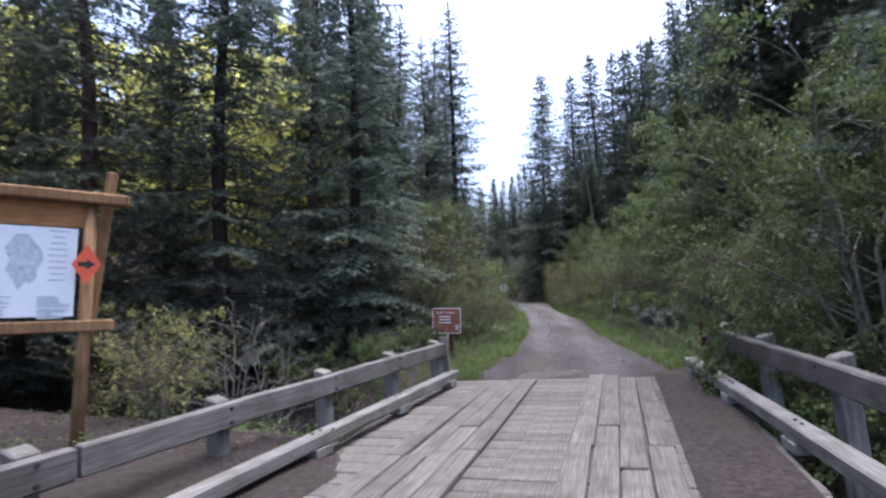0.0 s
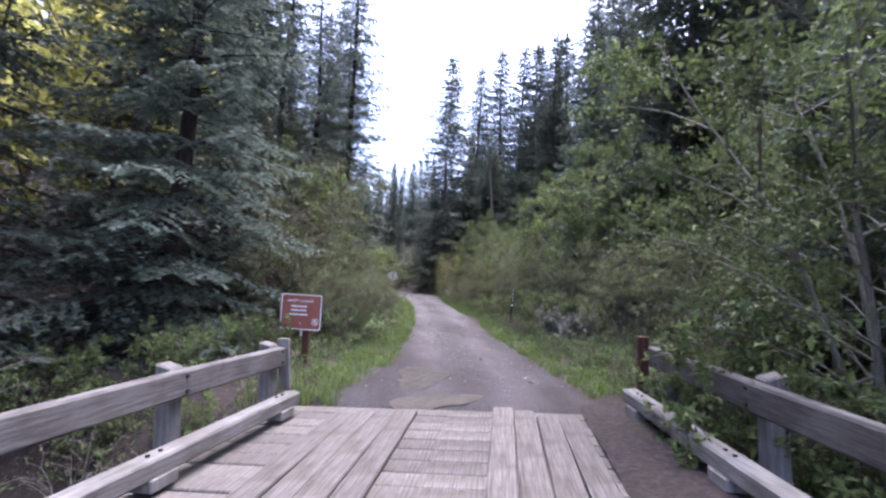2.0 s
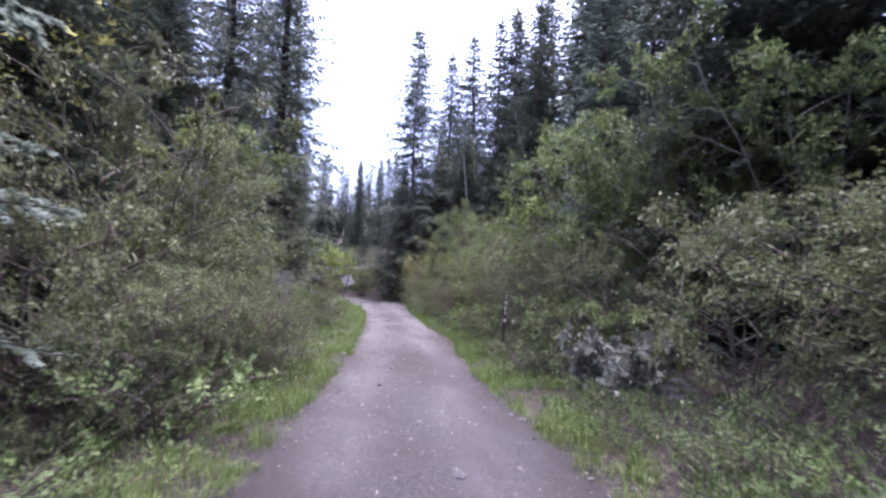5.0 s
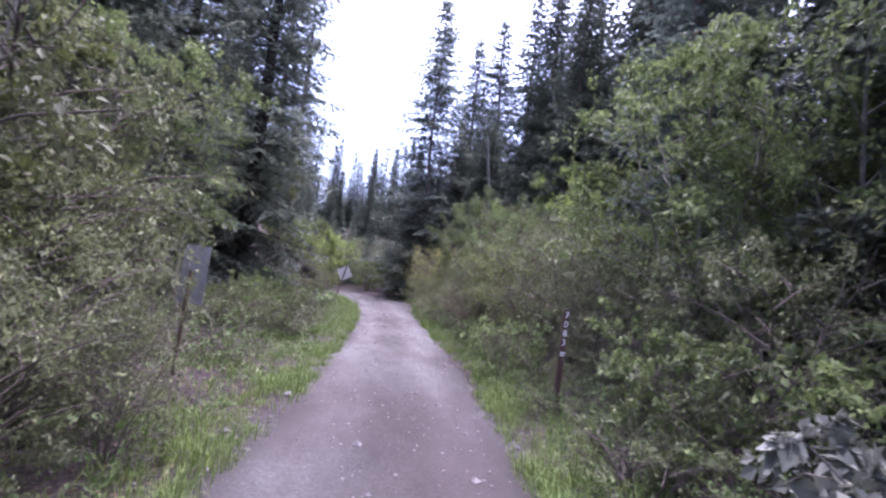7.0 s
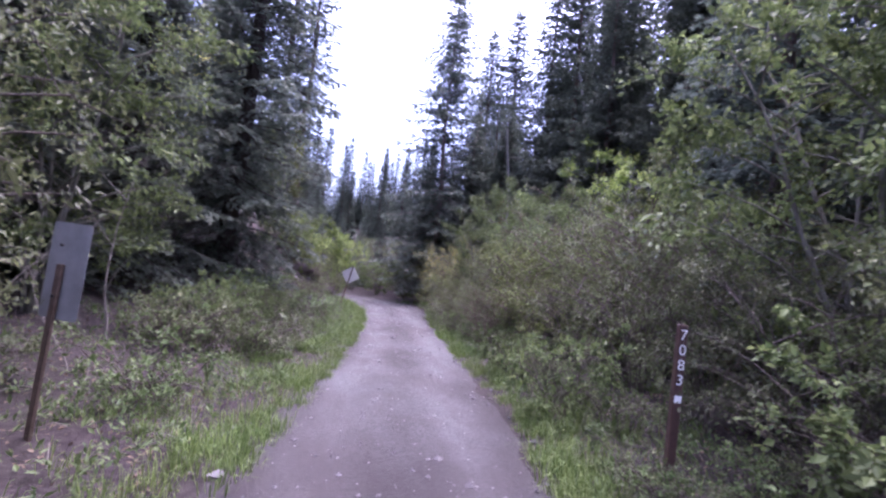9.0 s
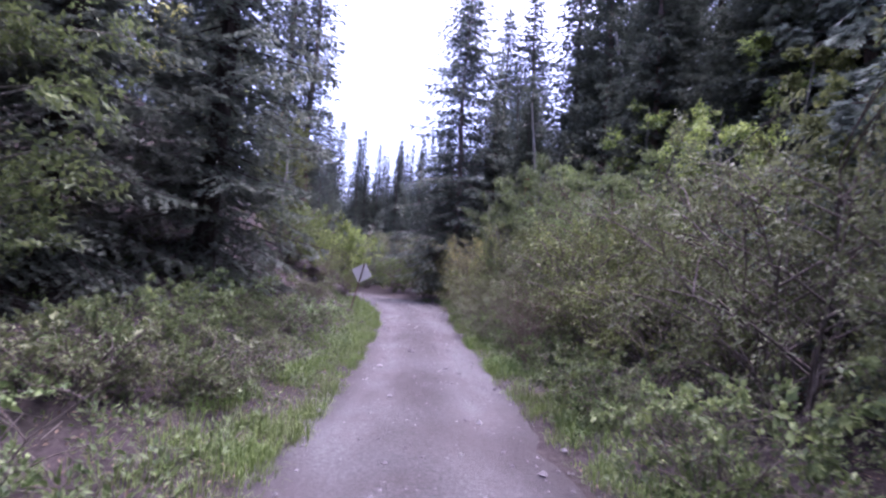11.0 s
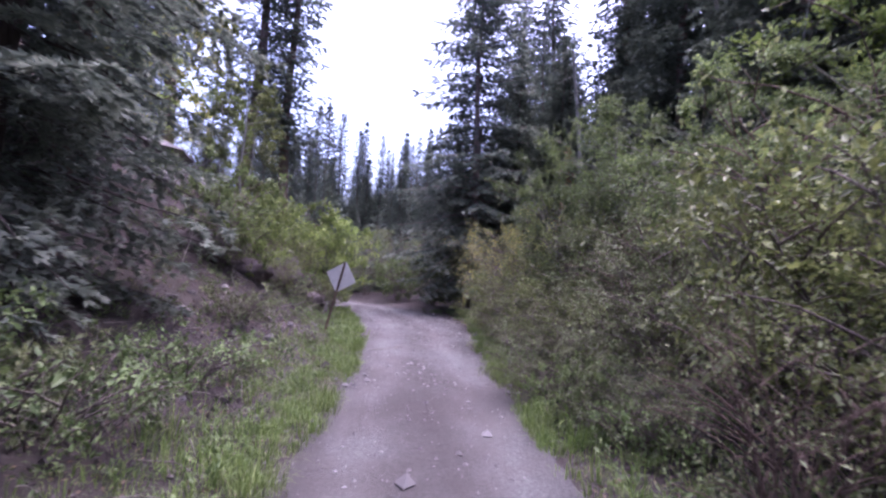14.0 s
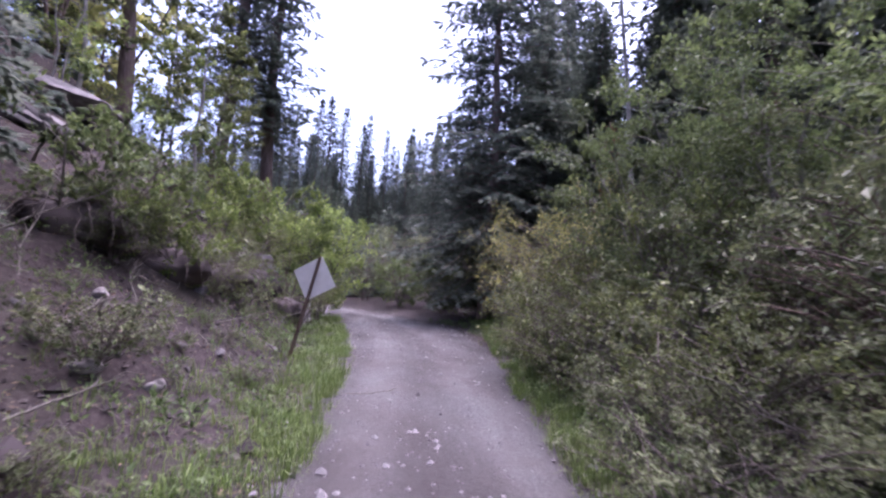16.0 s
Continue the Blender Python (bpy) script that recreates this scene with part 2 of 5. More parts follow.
ROAD = earth_material("packed_gravel_road", [(0.30, (0.053, 0.049, 0.049)), (0.5, (0.088, 0.082, 0.083)), (0.70, (0.139, 0.130, 0.131))], (0.075, 0.062, 0.060), damp=(0.053, 0.044, 0.044), dry=(1.28, 1.33, 1.29))
SOIL = earth_material("forest_soil", [(0.30, (0.020, 0.016, 0.016)), (0.5, (0.046, 0.036, 0.035)), (0.72, (0.092, 0.075, 0.072))], (0.036, 0.035, 0.024), 13.0)
MUD = plain("yellow_muddy_water", (0.050, 0.043, 0.031), 0.40, 0, 0.30, 3.5, 0.06)
PEBBLE = leafy("road_pebbles", (0.078, 0.071, 0.071), (0.220, 0.204, 0.200), (0.134, 0.122, 0.120), 0.9, 0.0)
CLOD = leafy("earth_clods", (0.030, 0.024, 0.024), (0.100, 0.082, 0.080), (0.056, 0.046, 0.045), 0.95, 0.0)


# ---- building helpers ----
rng = np.random.default_rng(7)


def mesh_of(name, verts, faces, mat, smooth=False):
    """A mesh from arrays of corners and of equal-sided faces."""
    me = bpy.data.meshes.new(name)
    verts, faces = np.asarray(verts, np.float32), np.asarray(faces, np.int32)
    k = faces.shape[1]
    me.vertices.add(len(verts))
    me.vertices.foreach_set("co", verts.ravel())
    me.loops.add(faces.size)
    me.loops.foreach_set("vertex_index", faces.ravel())
    me.polygons.add(len(faces))
    me.polygons.foreach_set("loop_start", np.arange(0, faces.size, k, dtype=np.int32))
    me.polygons.foreach_set("use_smooth", np.full(len(faces), smooth))
    me.update(calc_edges=True)
    me.validate()
    me.materials.append(mat)
    return me


def part_mesh(name, me, parent, label=""):
    ob = new(name, me)
    ob.parent = parent
    return tagged(ob, label) if label else ob


def part(name, bm, mat, parent, label="", smooth=False):
    me = bpy.data.meshes.new(name)
    bm.to_mesh(me)
    bm.free()
    if smooth:
        me.polygons.foreach_set("use_smooth", [True] * len(me.polygons))
    me.materials.append(mat)
    return part_mesh(name, me, parent, label)


def box(sx, sy, sz, bevel=0.01, m=None, segments=1):
    bm = bmesh.new()
    bmesh.ops.create_cube(bm, size=1.0)
    bmesh.ops.scale(bm, vec=(sx, sy, sz), verts=bm.verts)
    if bevel:
        bmesh.ops.bevel(bm, geom=bm.edges[:], offset=bevel, segments=segments, affect="EDGES")
    if m:
        bm.transform(m)
    return bm


def rod(radius, length, sides=8, m=None, top=None):
    bm = bmesh.new()
    bmesh.ops.create_cone(bm, cap_ends=True, segments=sides, radius1=radius, radius2=radius if top is None else top, depth=length)
    if m:
        bm.transform(m)
    return bm


def plate(outline, thick, m=None):
    """A flat plate of the outline in x and z, of that thickness along y."""
    bm = bmesh.new()
    f = bm.faces.new([bm.verts.new((x, 0, z)) for x, z in outline])
    ex = bmesh.ops.extrude_face_region(bm, geom=[f])
    bmesh.ops.translate(bm, vec=(0, thick, 0), verts=[v for v in ex["geom"] if isinstance(v, bmesh.types.BMVert)])
    bmesh.ops.recalc_face_normals(bm, faces=bm.faces)
    if m:
        bm.transform(m)
    return bm


def rounded(w, h, r, n=4):
    out = []
    for cx, cz, a0 in ((w / 2 - r, h / 2 - r, 0), (-w / 2 + r, h / 2 - r, 90), (-w / 2 + r, -h / 2 + r, 180), (w / 2 - r, -h / 2 + r, 270)):
        for i in range(n + 1):
            a = radians(a0 + 90 * i / n)
            out.append((cx + r * math.cos(a), cz + r * math.sin(a)))
    return out


def thing(name, m, label, category, group="", kind=""):
    ob = new(name)
    ob.empty_display_size = 0.2
    ob.matrix_basis = m
    return tagged(ob, label, category, group, kind)


def tube(points, radii, sides=6):
    """Rings of corners along a line, and the quads between them."""
    p, r = np.asarray(points, float), np.asarray(radii, float)
    d = np.gradient(p, axis=0)
    d /= np.linalg.norm(d, axis=1, keepdims=True) + 1e-9
    ref = np.where(np.abs(d[:, 2:3]) > 0.9, [[1.0, 0, 0]], [[0, 0, 1.0]])
    a = np.cross(d, ref)
    a /= np.linalg.norm(a, axis=1, keepdims=True) + 1e-9
    b = np.cross(d, a)
    t = np.linspace(0, 2 * np.pi, sides, endpoint=False)
    v = p[:, None] + r[:, None, None] * (np.cos(t)[None, :, None] * a[:, None] + np.sin(t)[None, :, None] * b[:, None])
    i = np.arange(len(p) - 1)[:, None] * sides
    j = np.arange(sides)[None]
    k = (j + 1) % sides
    f = np.stack([i + j, i + k, i + k + sides, i + j + sides], -1).reshape(-1, 4)
    return v.reshape(-1, 3), f


def gather(pieces):
    """Joins pairs of corners and faces."""
    vs, fs, n = [], [], 0
    for v, f in pieces:
        vs.append(v)
        fs.append(f + n)
        n += len(v)
    return np.concatenate(vs), np.concatenate(fs)


def unit(v):
    return v / (np.linalg.norm(v, axis=-1, keepdims=True) + 1e-9)


# ---- foliage pieces ----
def blades(p, d, up, length, width, fold=0.25):
    """Rhombic leaves: base p, direction d, face normal up; two triangles folded on the midrib."""
    d, s = unit(d), unit(np.cross(d, up))
    n = np.cross(s, d)
    length, width = np.asarray(length)[:, None], np.asarray(width)[:, None]
    mid = p + d * length * 0.45
    v = np.stack([p, mid + s * width / 2 + n * width * fold, p + d * length, mid - s * width / 2 + n * width * fold], 1)
    i = np.arange(len(p))[:, None] * 4
    f = np.concatenate([i + [[0, 1, 2]], i + [[0, 2, 3]]], 1).reshape(-1, 3)
    return v.reshape(-1, 3), f


def fans(p, d, up, length, wide):
    """Three pointed sprays from each foot, the middle one longest."""
    d, s = unit(d), unit(np.cross(d, up))
    n = np.cross(s, d)
    length = np.asarray(length)[:, None]
    vs = []
    for turn, k in ((0.0, 1.0), (0.62, 0.8), (-0.62, 0.8)):
        e = d * math.cos(turn) + s * math.sin(turn)
        c = np.cross(n, e)
        w = c * length * wide * 0.5
        vs += [p + w * 0.6, p - w * 0.6 + e * length * 0.08, p + e * length * k - n * length * 0.10 * abs(turn)]
        vs[-2] = vs[-2] - w * 0.5
        vs[-3] = vs[-3] + w * 0.5
    k = len(p)
    return np.stack(vs, 1).reshape(-1, 3), np.arange(9 * k).reshape(-1, 3)


def point_values(me, name, values):
    a = me.attributes.new(name, "FLOAT", "POINT")
    a.data.foreach_set("value", np.asarray(values, np.float32))


def spruce_meshes(seed, h, r, clear=0.04, whorls=30, per=7, dense=6.0, along=7, size=0.2, droop=0.3, needle=NEEDLE_DARK, wood=BARK, thin=0.0, limbs=True, wide=0.34, taper=0.78, hang=0.35, stray=0.12, bare=None, girth=1.0):
    """Trunk with limbs, and crown, of a spruce of height h and lowest limbs r long. Each limb bears side shoots to both hands, and each
    shoot short sprays of needles, so that a limb is a flat drooping pad with a ragged rim. thin: share of limbs that are
    missing. bare: direction, foot and top of a strip of trunk without limbs."""
    q = np.random.default_rng(seed)
    wobble = lambda z: np.stack([0.10 * np.sin(z * 0.5 + seed), 0.10 * np.cos(z * 0.37 + seed), z], -1)  # noqa: E731
    zs = np.linspace(-0.3, h, 14)
    base = (0.011 * h + 0.03) * girth
    pieces = [tube(wobble(zs), base * (1 - zs.clip(0) / h) ** 0.85 + 0.012, 8)]
    P, D, U, L, G, T = [], [], [], [], [], []
    lo = clear * h
    rise_up = np.array([0, 0, 1.0])
    u = np.linspace(0, 1, 7)
    for w in range(whorls):
        g = (w + q.uniform(-0.2, 0.2)) / whorls
        z0 = lo + (h * 0.985 - lo) * max(g, 0.0) ** 1.05
        up = min(1, max(0, (z0 - lo) / (h - lo)))
        for b in range(per):
            if q.random() < thin:
                continue
            az = 2 * np.pi * (b / per + q.uniform(-0.09, 0.09)) + w * 2.4
            if bare and bare[1] < z0 < bare[2] and math.cos(az - bare[0]) > 0.78:
                continue
            ln = r * ((1 - up) ** taper) * q.choice([0.55, 0.8, 1.0, 1.12]) * q.uniform(0.85, 1.1) + 0.10
            if up < 0.12:
                ln *= 0.75 + 2 * up
            out = np.array([np.cos(az), np.sin(az), 0])
            side = np.array([-np.sin(az), np.cos(az), 0])
            rise = 0.60 * up - 0.06 + q.uniform(-0.12, 0.12)
            sag = droop * (1 - up) * q.uniform(0.7, 1.3)
            foot = wobble(np.array([min(h * 0.985, z0 + q.uniform(-stray, stray) * h / whorls)]))
            line = foot + u[:, None] * ln * out + (rise * u - sag * 1.7 * u**2 + sag * 1.0 * u**3.2)[:, None] * ln * rise_up + side * (0.05 * ln * np.sin(3 * u + w))[:, None]
            if limbs:
                pieces.append(tube(line[::2], (0.005 + 0.010 * ln) * (1 - 0.8 * u[::2]), 3))
            k = max(3, int(dense * ln))
            t = np.clip(np.linspace(0.08, 0.98, k) + q.normal(0, 0.03, k), 0.04, 1)
            at = np.stack([np.interp(t, u, line[:, c]) for c in range(3)], -1)
            sign = np.where(np.arange(k) % 2 == 0, 1.0, -1.0)[:, None]
            shoot = (np.minimum(0.46 * ln * (1.04 - t) ** 0.75, 0.95) + 0.5 * size) * q.uniform(0.6, 1.2, k)
            d = unit(side * sign + out * q.uniform(0.35, 0.95, (k, 1)) + rise_up * (-hang * (1 - up) * q.uniform(0.2, 1.3, (k, 1))))
            m = along
            v = (np.arange(m)[None] + q.uniform(0.2, 1.0, (k, m))) / m
            p = at[:, None] + d[:, None] * (shoot[:, None] * v)[..., None] - rise_up * (0.22 * shoot[:, None] * v**2)[..., None]
            across = unit(np.cross(d, rise_up))[:, None]
            e = d[:, None] + across * (q.choice([-1.0, 1.0], (k, m)) * q.uniform(0.1, 0.9, (k, m)))[..., None] + q.normal(0, 0.2, (k, m, 3)) + rise_up * 0.10
            n = k * m
            P.append(p.reshape(-1, 3))
            D.append(unit(e).reshape(-1, 3))
            U.append(unit(rise_up + q.normal(0, 0.4, (n, 3))))
            L.append(size * q.uniform(0.65, 1.3, n) * (0.62 + 0.38 * (1 - up) ** 0.5))
            G.append(np.clip(0.35 * t[:, None] + 0.65 * v, 0, 1).ravel())
            T.append(np.full(n, q.uniform(-0.28, 0.22)))
            P.append(line[-1:] - out * size * 0.3)
            D.append(unit(out + [0, 0, 0.15])[None])
            U.append(rise_up[None])
            L.append(np.array([size * 1.2]))
            G.append(np.ones(1))
            T.append(np.zeros(1))
    for k in range(5):
        P.append(wobble(np.array([h - size * (1 + 0.7 * k)])))
        D.append(unit(np.array([[0.5 * math.cos(2.4 * k) * min(k, 1), 0.5 * math.sin(2.4 * k) * min(k, 1), 1.0]])))
        U.append(np.array([[1.0, 0, 0]]))
        L.append(np.array([size * 1.5]))
        G.append(np.ones(1))
        T.append(np.zeros(1))
    P, D, U, L, G, T = (np.concatenate(x) for x in (P, D, U, L, G, T))
    v, f = fans(P, D, U, L, wide)
    tv, tf = gather(pieces)
    crown = mesh_of("spruce_crown", v, f, needle)
    point_values(crown, "growth", np.repeat(G, 9))
    point_values(crown, "tone", np.repeat(T, 9))
    return mesh_of("spruce_trunk", tv, tf, wood, True), crown


def leafy_meshes(seed, h, spread, stems, limbs, twigs, leaves, size, leaf=LEAF_ALDER, wood=BARK_PALE, low=0.2, narrow=0.5, thick=0.02, arch=0.35, sigma=0.16, gather_from=0.5):
    """Stems from one foot, limbs along them, twigs on the limbs and leaves along the twigs: shrubs and small broad-leaved trees."""
    q = np.random.default_rng(seed)
    pieces, P, D, U, T = [], [], [], [], []
    u = np.linspace(0, 1, 7)
    for s in range(stems):
        az = 2 * np.pi * (s + q.uniform(-0.3, 0.3)) / stems
        hs = h * q.uniform(0.72, 1.05)
        reach = spread * q.uniform(0.25, 0.8) if stems > 1 else spread * 0.08
        out = np.array([np.cos(az), np.sin(az), 0])
        foot = out * q.uniform(0, 0.12) * min(1, stems - 1)
        line = foot + out * (reach * (u**1.5))[:, None] + np.array([0, 0, 1.0]) * (hs * (u - arch * 0.25 * u**3) - 0.15)[:, None]
        line[1:] += q.normal(0, 0.02 * h, (6, 3)) * u[1:, None]
        pieces.append(tube(line, thick * h * (1 - 0.85 * u) * 0.5 + 0.004, 6))
        for b in range(limbs):
            t = low + (1 - low) * (b + q.random()) / limbs
            at = np.array([np.interp(t, u, line[:, c]) for c in range(3)])
            a2 = q.uniform(0, 2 * np.pi)
            o2 = unit(np.array([np.cos(a2), np.sin(a2), 0]) + out * 0.4)
            ln = spread * (0.28 + 0.5 * np.sin(np.pi * min(1, t * 0.9 + 0.1))) * q.uniform(0.5, 1.0)
            v = np.linspace(0, 1, 4)
            ll = at + o2 * (ln * v)[:, None] + np.array([0, 0, 1.0]) * (ln * (0.75 * v - arch * v**2))[:, None]
            pieces.append(tube(ll, (0.004 + 0.008 * ln) * (1 - 0.7 * v), 4))
            shade = q.uniform(-0.30, 0.25) + 0.12 * (t - 0.5)
            for w in range(twigs):
                tw = q.uniform(gather_from, 1.0)
                a = np.array([np.interp(tw, v, ll[:, c]) for c in range(3)])
                dd = unit(o2 * 0.6 + q.normal(0, 0.6, 3) + np.array([0, 0, 0.2]))
                lt = ln * q.uniform(0.16, 0.40)
                if w % 2 == 0:
                    pieces.append(tube(np.stack([a, a + dd * lt]), [0.004, 0.0015], 3))
                n = q.poisson(leaves)
                P.append(a + dd * (lt * 1.1 * q.random((n, 1)) ** 0.6) + q.normal(0, sigma * spread * 0.14, (n, 3)))
                D.append(unit(dd + q.normal(0, 0.75, (n, 3)) + [0, 0, -0.35]))
                U.append(np.array([0, 0, 1.0]) + q.normal(0, 0.5, 3) + q.normal(0, 0.32, (n, 3)))
                T.append(np.full(n, shade + q.uniform(-0.08, 0.08)))
    P, D, U, T = (np.concatenate(x) for x in (P, D, U, T))
    keep = P[:, 2] > 0.03
    P, D, U, T = P[keep], D[keep], U[keep], T[keep]
    k = len(P)
    L = size * q.lognormal(0, 0.28, k)
    v, f = blades(P, D, unit(U), L, L * narrow, 0.16)
    tv, tf = gather(pieces)
    crown = mesh_of("foliage", v, f, leaf)
    point_values(crown, "tone", np.repeat(T, 4))
    return mesh_of("branchwork", tv, tf, wood, True), crown


def plant(name, meshes, m, label, category, group="", names=("trunk", "crown")):
    ob = thing(name, m, label, category, group)
    for n, me in zip(names, meshes):
        part_mesh(n, me, ob)
    return ob


# ---- the lie of the land ----
# Middle line of the road, and its half width there.
LINE = np.array([(-6.0, -16.0), (-2.6, -6.0), (0.6, 3.0), (2.75, 10.3), (3.5, 14.0), (4.3, 20.0), (5.05, 27.0), (5.5, 33.0), (5.75, 38.0), (5.8, 42.0), (5.3, 47.0), (3.7, 52.0), (0.8, 56.5), (-3.5, 60.0), (-10.0, 62.5)])
HALF = np.array([2.2, 2.2, 2.2, 2.2, 1.65, 1.35, 1.25, 1.25, 1.45, 2.0, 2.3, 1.8, 1.5, 1.4, 1.4])


def road_offset(x, y):
    """Distance right of the road's middle line, its half width there, and how far along the line that is."""
    x, y = np.asarray(x, float), np.asarray(y, float)
    best = np.full(x.shape, 1e9)
    off, half, along = np.zeros(x.shape), np.ones(x.shape), np.zeros(x.shape)
    s = 0.0
    for (a, b, ha, hb) in zip(LINE[:-1], LINE[1:], HALF[:-1], HALF[1:]):
        d = b - a
        n = np.hypot(*d)
        t = np.clip(((x - a[0]) * d[0] + (y - a[1]) * d[1]) / n**2, 0, 1)
        dx, dy = x - a[0] - t * d[0], y - a[1] - t * d[1]
        far = np.hypot(dx, dy)
        near = far < best
        best = np.where(near, far, best)
        off = np.where(near, np.where(d[1] * dx - d[0] * dy > 0, far, -far), off)
        half = np.where(near, ha + t * (hb - ha), half)
        along = np.where(near, s + t * n, along)
        s += n
    return off, half, along


AXIS = np.array([math.sin(radians(17.0)), math.cos(radians(17.0))])
SPAN_END = np.array([2.65, 10.2])


def smooth(a, b, x):
    t = np.clip((np.asarray(x, float) - a) / (b - a), 0, 1)
    return t * t * (3 - 2 * t)


def fbm(x, y):
    return 0.5 * np.sin(x * 1.7 + 0.6 * np.sin(y * 1.3)) * np.cos(y * 1.9 + 0.5 * np.sin(x * 0.9)) + 0.3 * np.sin(x * 4.1 + y * 2.3) * np.cos(y * 3.7 - x * 1.1) + 0.2 * np.sin(x * 8.3 - y * 6.1)


def height(x, y):
    """The ground's height."""
    x, y = np.asarray(x, float), np.asarray(y, float)
    off, half, along = road_offset(x, y)
    out = np.abs(off) - half
    left = off < 0
    steep = np.interp(y, [16, 22, 28, 34, 38, 43, 47, 60, 90], [0.0, 0.10, 0.22, 0.50, 0.72, 0.98, 0.98, 0.7, 0.4])
    rise_l = steep * np.maximum(out - 0.85, 0) * (1 - 0.35 * smooth(6, 20, out))
    rise_r = 0.10 * np.maximum(out - 0.6, 0) + 0.16 * np.maximum(out - 6, 0)
    z = np.where(left, rise_l, np.where(y > 13, rise_r, 0.10 * np.maximum(out - 8, 0)))
    z = np.minimum(z, 34 + 0.03 * out) * (1 - 0.85 * smooth(85, 125, y))
    z = z + 0.13 * np.maximum(y - 66, 0) * smooth(66, 90, y) * (1 - 0.75 * smooth(110, 200, y)) 
    z = z + np.where(out > 0, 1, 0.12) * 0.10 * fbm(x * 0.8, y * 0.8) * smooth(-0.3, 1.5, out)
    z = z + 0.16 * fbm(x * 1.9, y * 1.7) * left * smooth(0.6, 2.0, out) * smooth(26, 34, y)
    z = z - 0.035 * np.exp(-(((np.abs(off) - 0.75) / 0.28) ** 2)) * (out < 0.3)
    z = z + 0.012 * fbm(x * 3, y * 3)
    s = (x - SPAN_END[0]) * AXIS[0] + (y - SPAN_END[1]) * AXIS[1]
    creek = 1.4 * np.exp(-(((s + 2.0) / 1.5) ** 2))
    return z - creek - 0.12 * smooth(0.3, -0.1, s) * smooth(-14.5, -14.0, s) * (out < 0.9)


def at_ground(x, y, sink=0.0):
    return float(height(np.array(x), np.array(y))) - sink

# ---- ground ----
gx = np.concatenate([-9 - np.geomspace(0.4, 420, 34)[::-1], np.arange(-9, 16.01, 0.25), 16 + np.geomspace(0.4, 420, 34)])
gy = np.concatenate([-5 - np.geomspace(0.4, 300, 26)[::-1], np.arange(-5, 62.01, 0.25), 62 + np.geomspace(0.4, 700, 34)])
GX, GY = np.meshgrid(gx, gy)
GZ = height(GX, GY)
_off, _half, _ = road_offset(GX, GY)
_s = (GX - SPAN_END[0]) * AXIS[0] + (GY - SPAN_END[1]) * AXIS[1]
GZ = GZ - 0.05 * smooth(0.1, -0.35, np.abs(_off) - _half)
_n = len(gx)
_i = (np.arange(len(gy) - 1)[:, None] * _n + np.arange(_n - 1)[None]).ravel()
ground = new("ground", mesh_of("ground", np.stack([GX, GY, GZ], -1).reshape(-1, 3), np.stack([_i, _i + 1, _i + _n + 1, _i + _n], -1), SOIL, True))
tagged(ground, "brown forest soil with patches of moss and litter", "ground", kind="structure")


def road_strip(name, s0, s1, label):
    """The road's own surface, between two lengths along its middle line."""
    seg = np.diff(LINE, axis=0)
    cum = np.concatenate([[0], np.cumsum(np.hypot(*seg.T))])
    ss = np.arange(s0, s1, 0.22)
    fine = np.linspace(cum[0], cum[-1], 400)
    cx, cy = (np.convolve(np.pad(np.interp(fine, cum, LINE[:, k]), 7, "edge"), np.ones(15) / 15, "valid") for k in (0, 1))
    px, py = np.interp(ss, fine, cx), np.interp(ss, fine, cy)
    d = unit(np.stack([np.gradient(px), np.gradient(py)], -1))
    hw = np.interp(ss, cum, HALF)
    c = np.linspace(-1, 1, 25)
    rag = 0.10 * np.sin(ss * 1.9) + 0.07 * np.sin(ss * 4.3 + 1) + 0.05 * np.sin(ss * 9.1)
    w = hw[:, None] * c[None] + rag[:, None] * np.abs(c[None]) ** 3 * np.sign(c[None]) + 0.12 * c[None] ** 3
    x, y = px[:, None] + d[:, 1:2] * w, py[:, None] - d[:, 0:1] * w
    z = height(x, y) + 0.015 - 0.07 * np.abs(c[None]) ** 12
    k = len(c)
    i = (np.arange(len(ss) - 1)[:, None] * k + np.arange(k - 1)[None]).ravel()
    ob = new(name, mesh_of(name, np.stack([x, y, z], -1).reshape(-1, 3), np.stack([i, i + 1, i + k + 1, i + k], -1), ROAD, True))
    track = ob.data.attributes.new("track", "FLOAT", "POINT")
    wander = 0.10 * np.sin(ss * 0.8)[:, None] + 0.05 * np.sin(ss * 2.3)[:, None]
    track.data.foreach_set("value", np.exp(-(((np.abs(w + wander) - 0.72) / 0.34) ** 2)).ravel().astype(np.float32))
    return tagged(ob, label, "road", kind="structure")


road_strip("road", 27.65, 84.0, "rutted grey gravel forest road with damp patches")
road_strip("road", 0.0, 12.6, "grey gravel road leading onto the bridge")


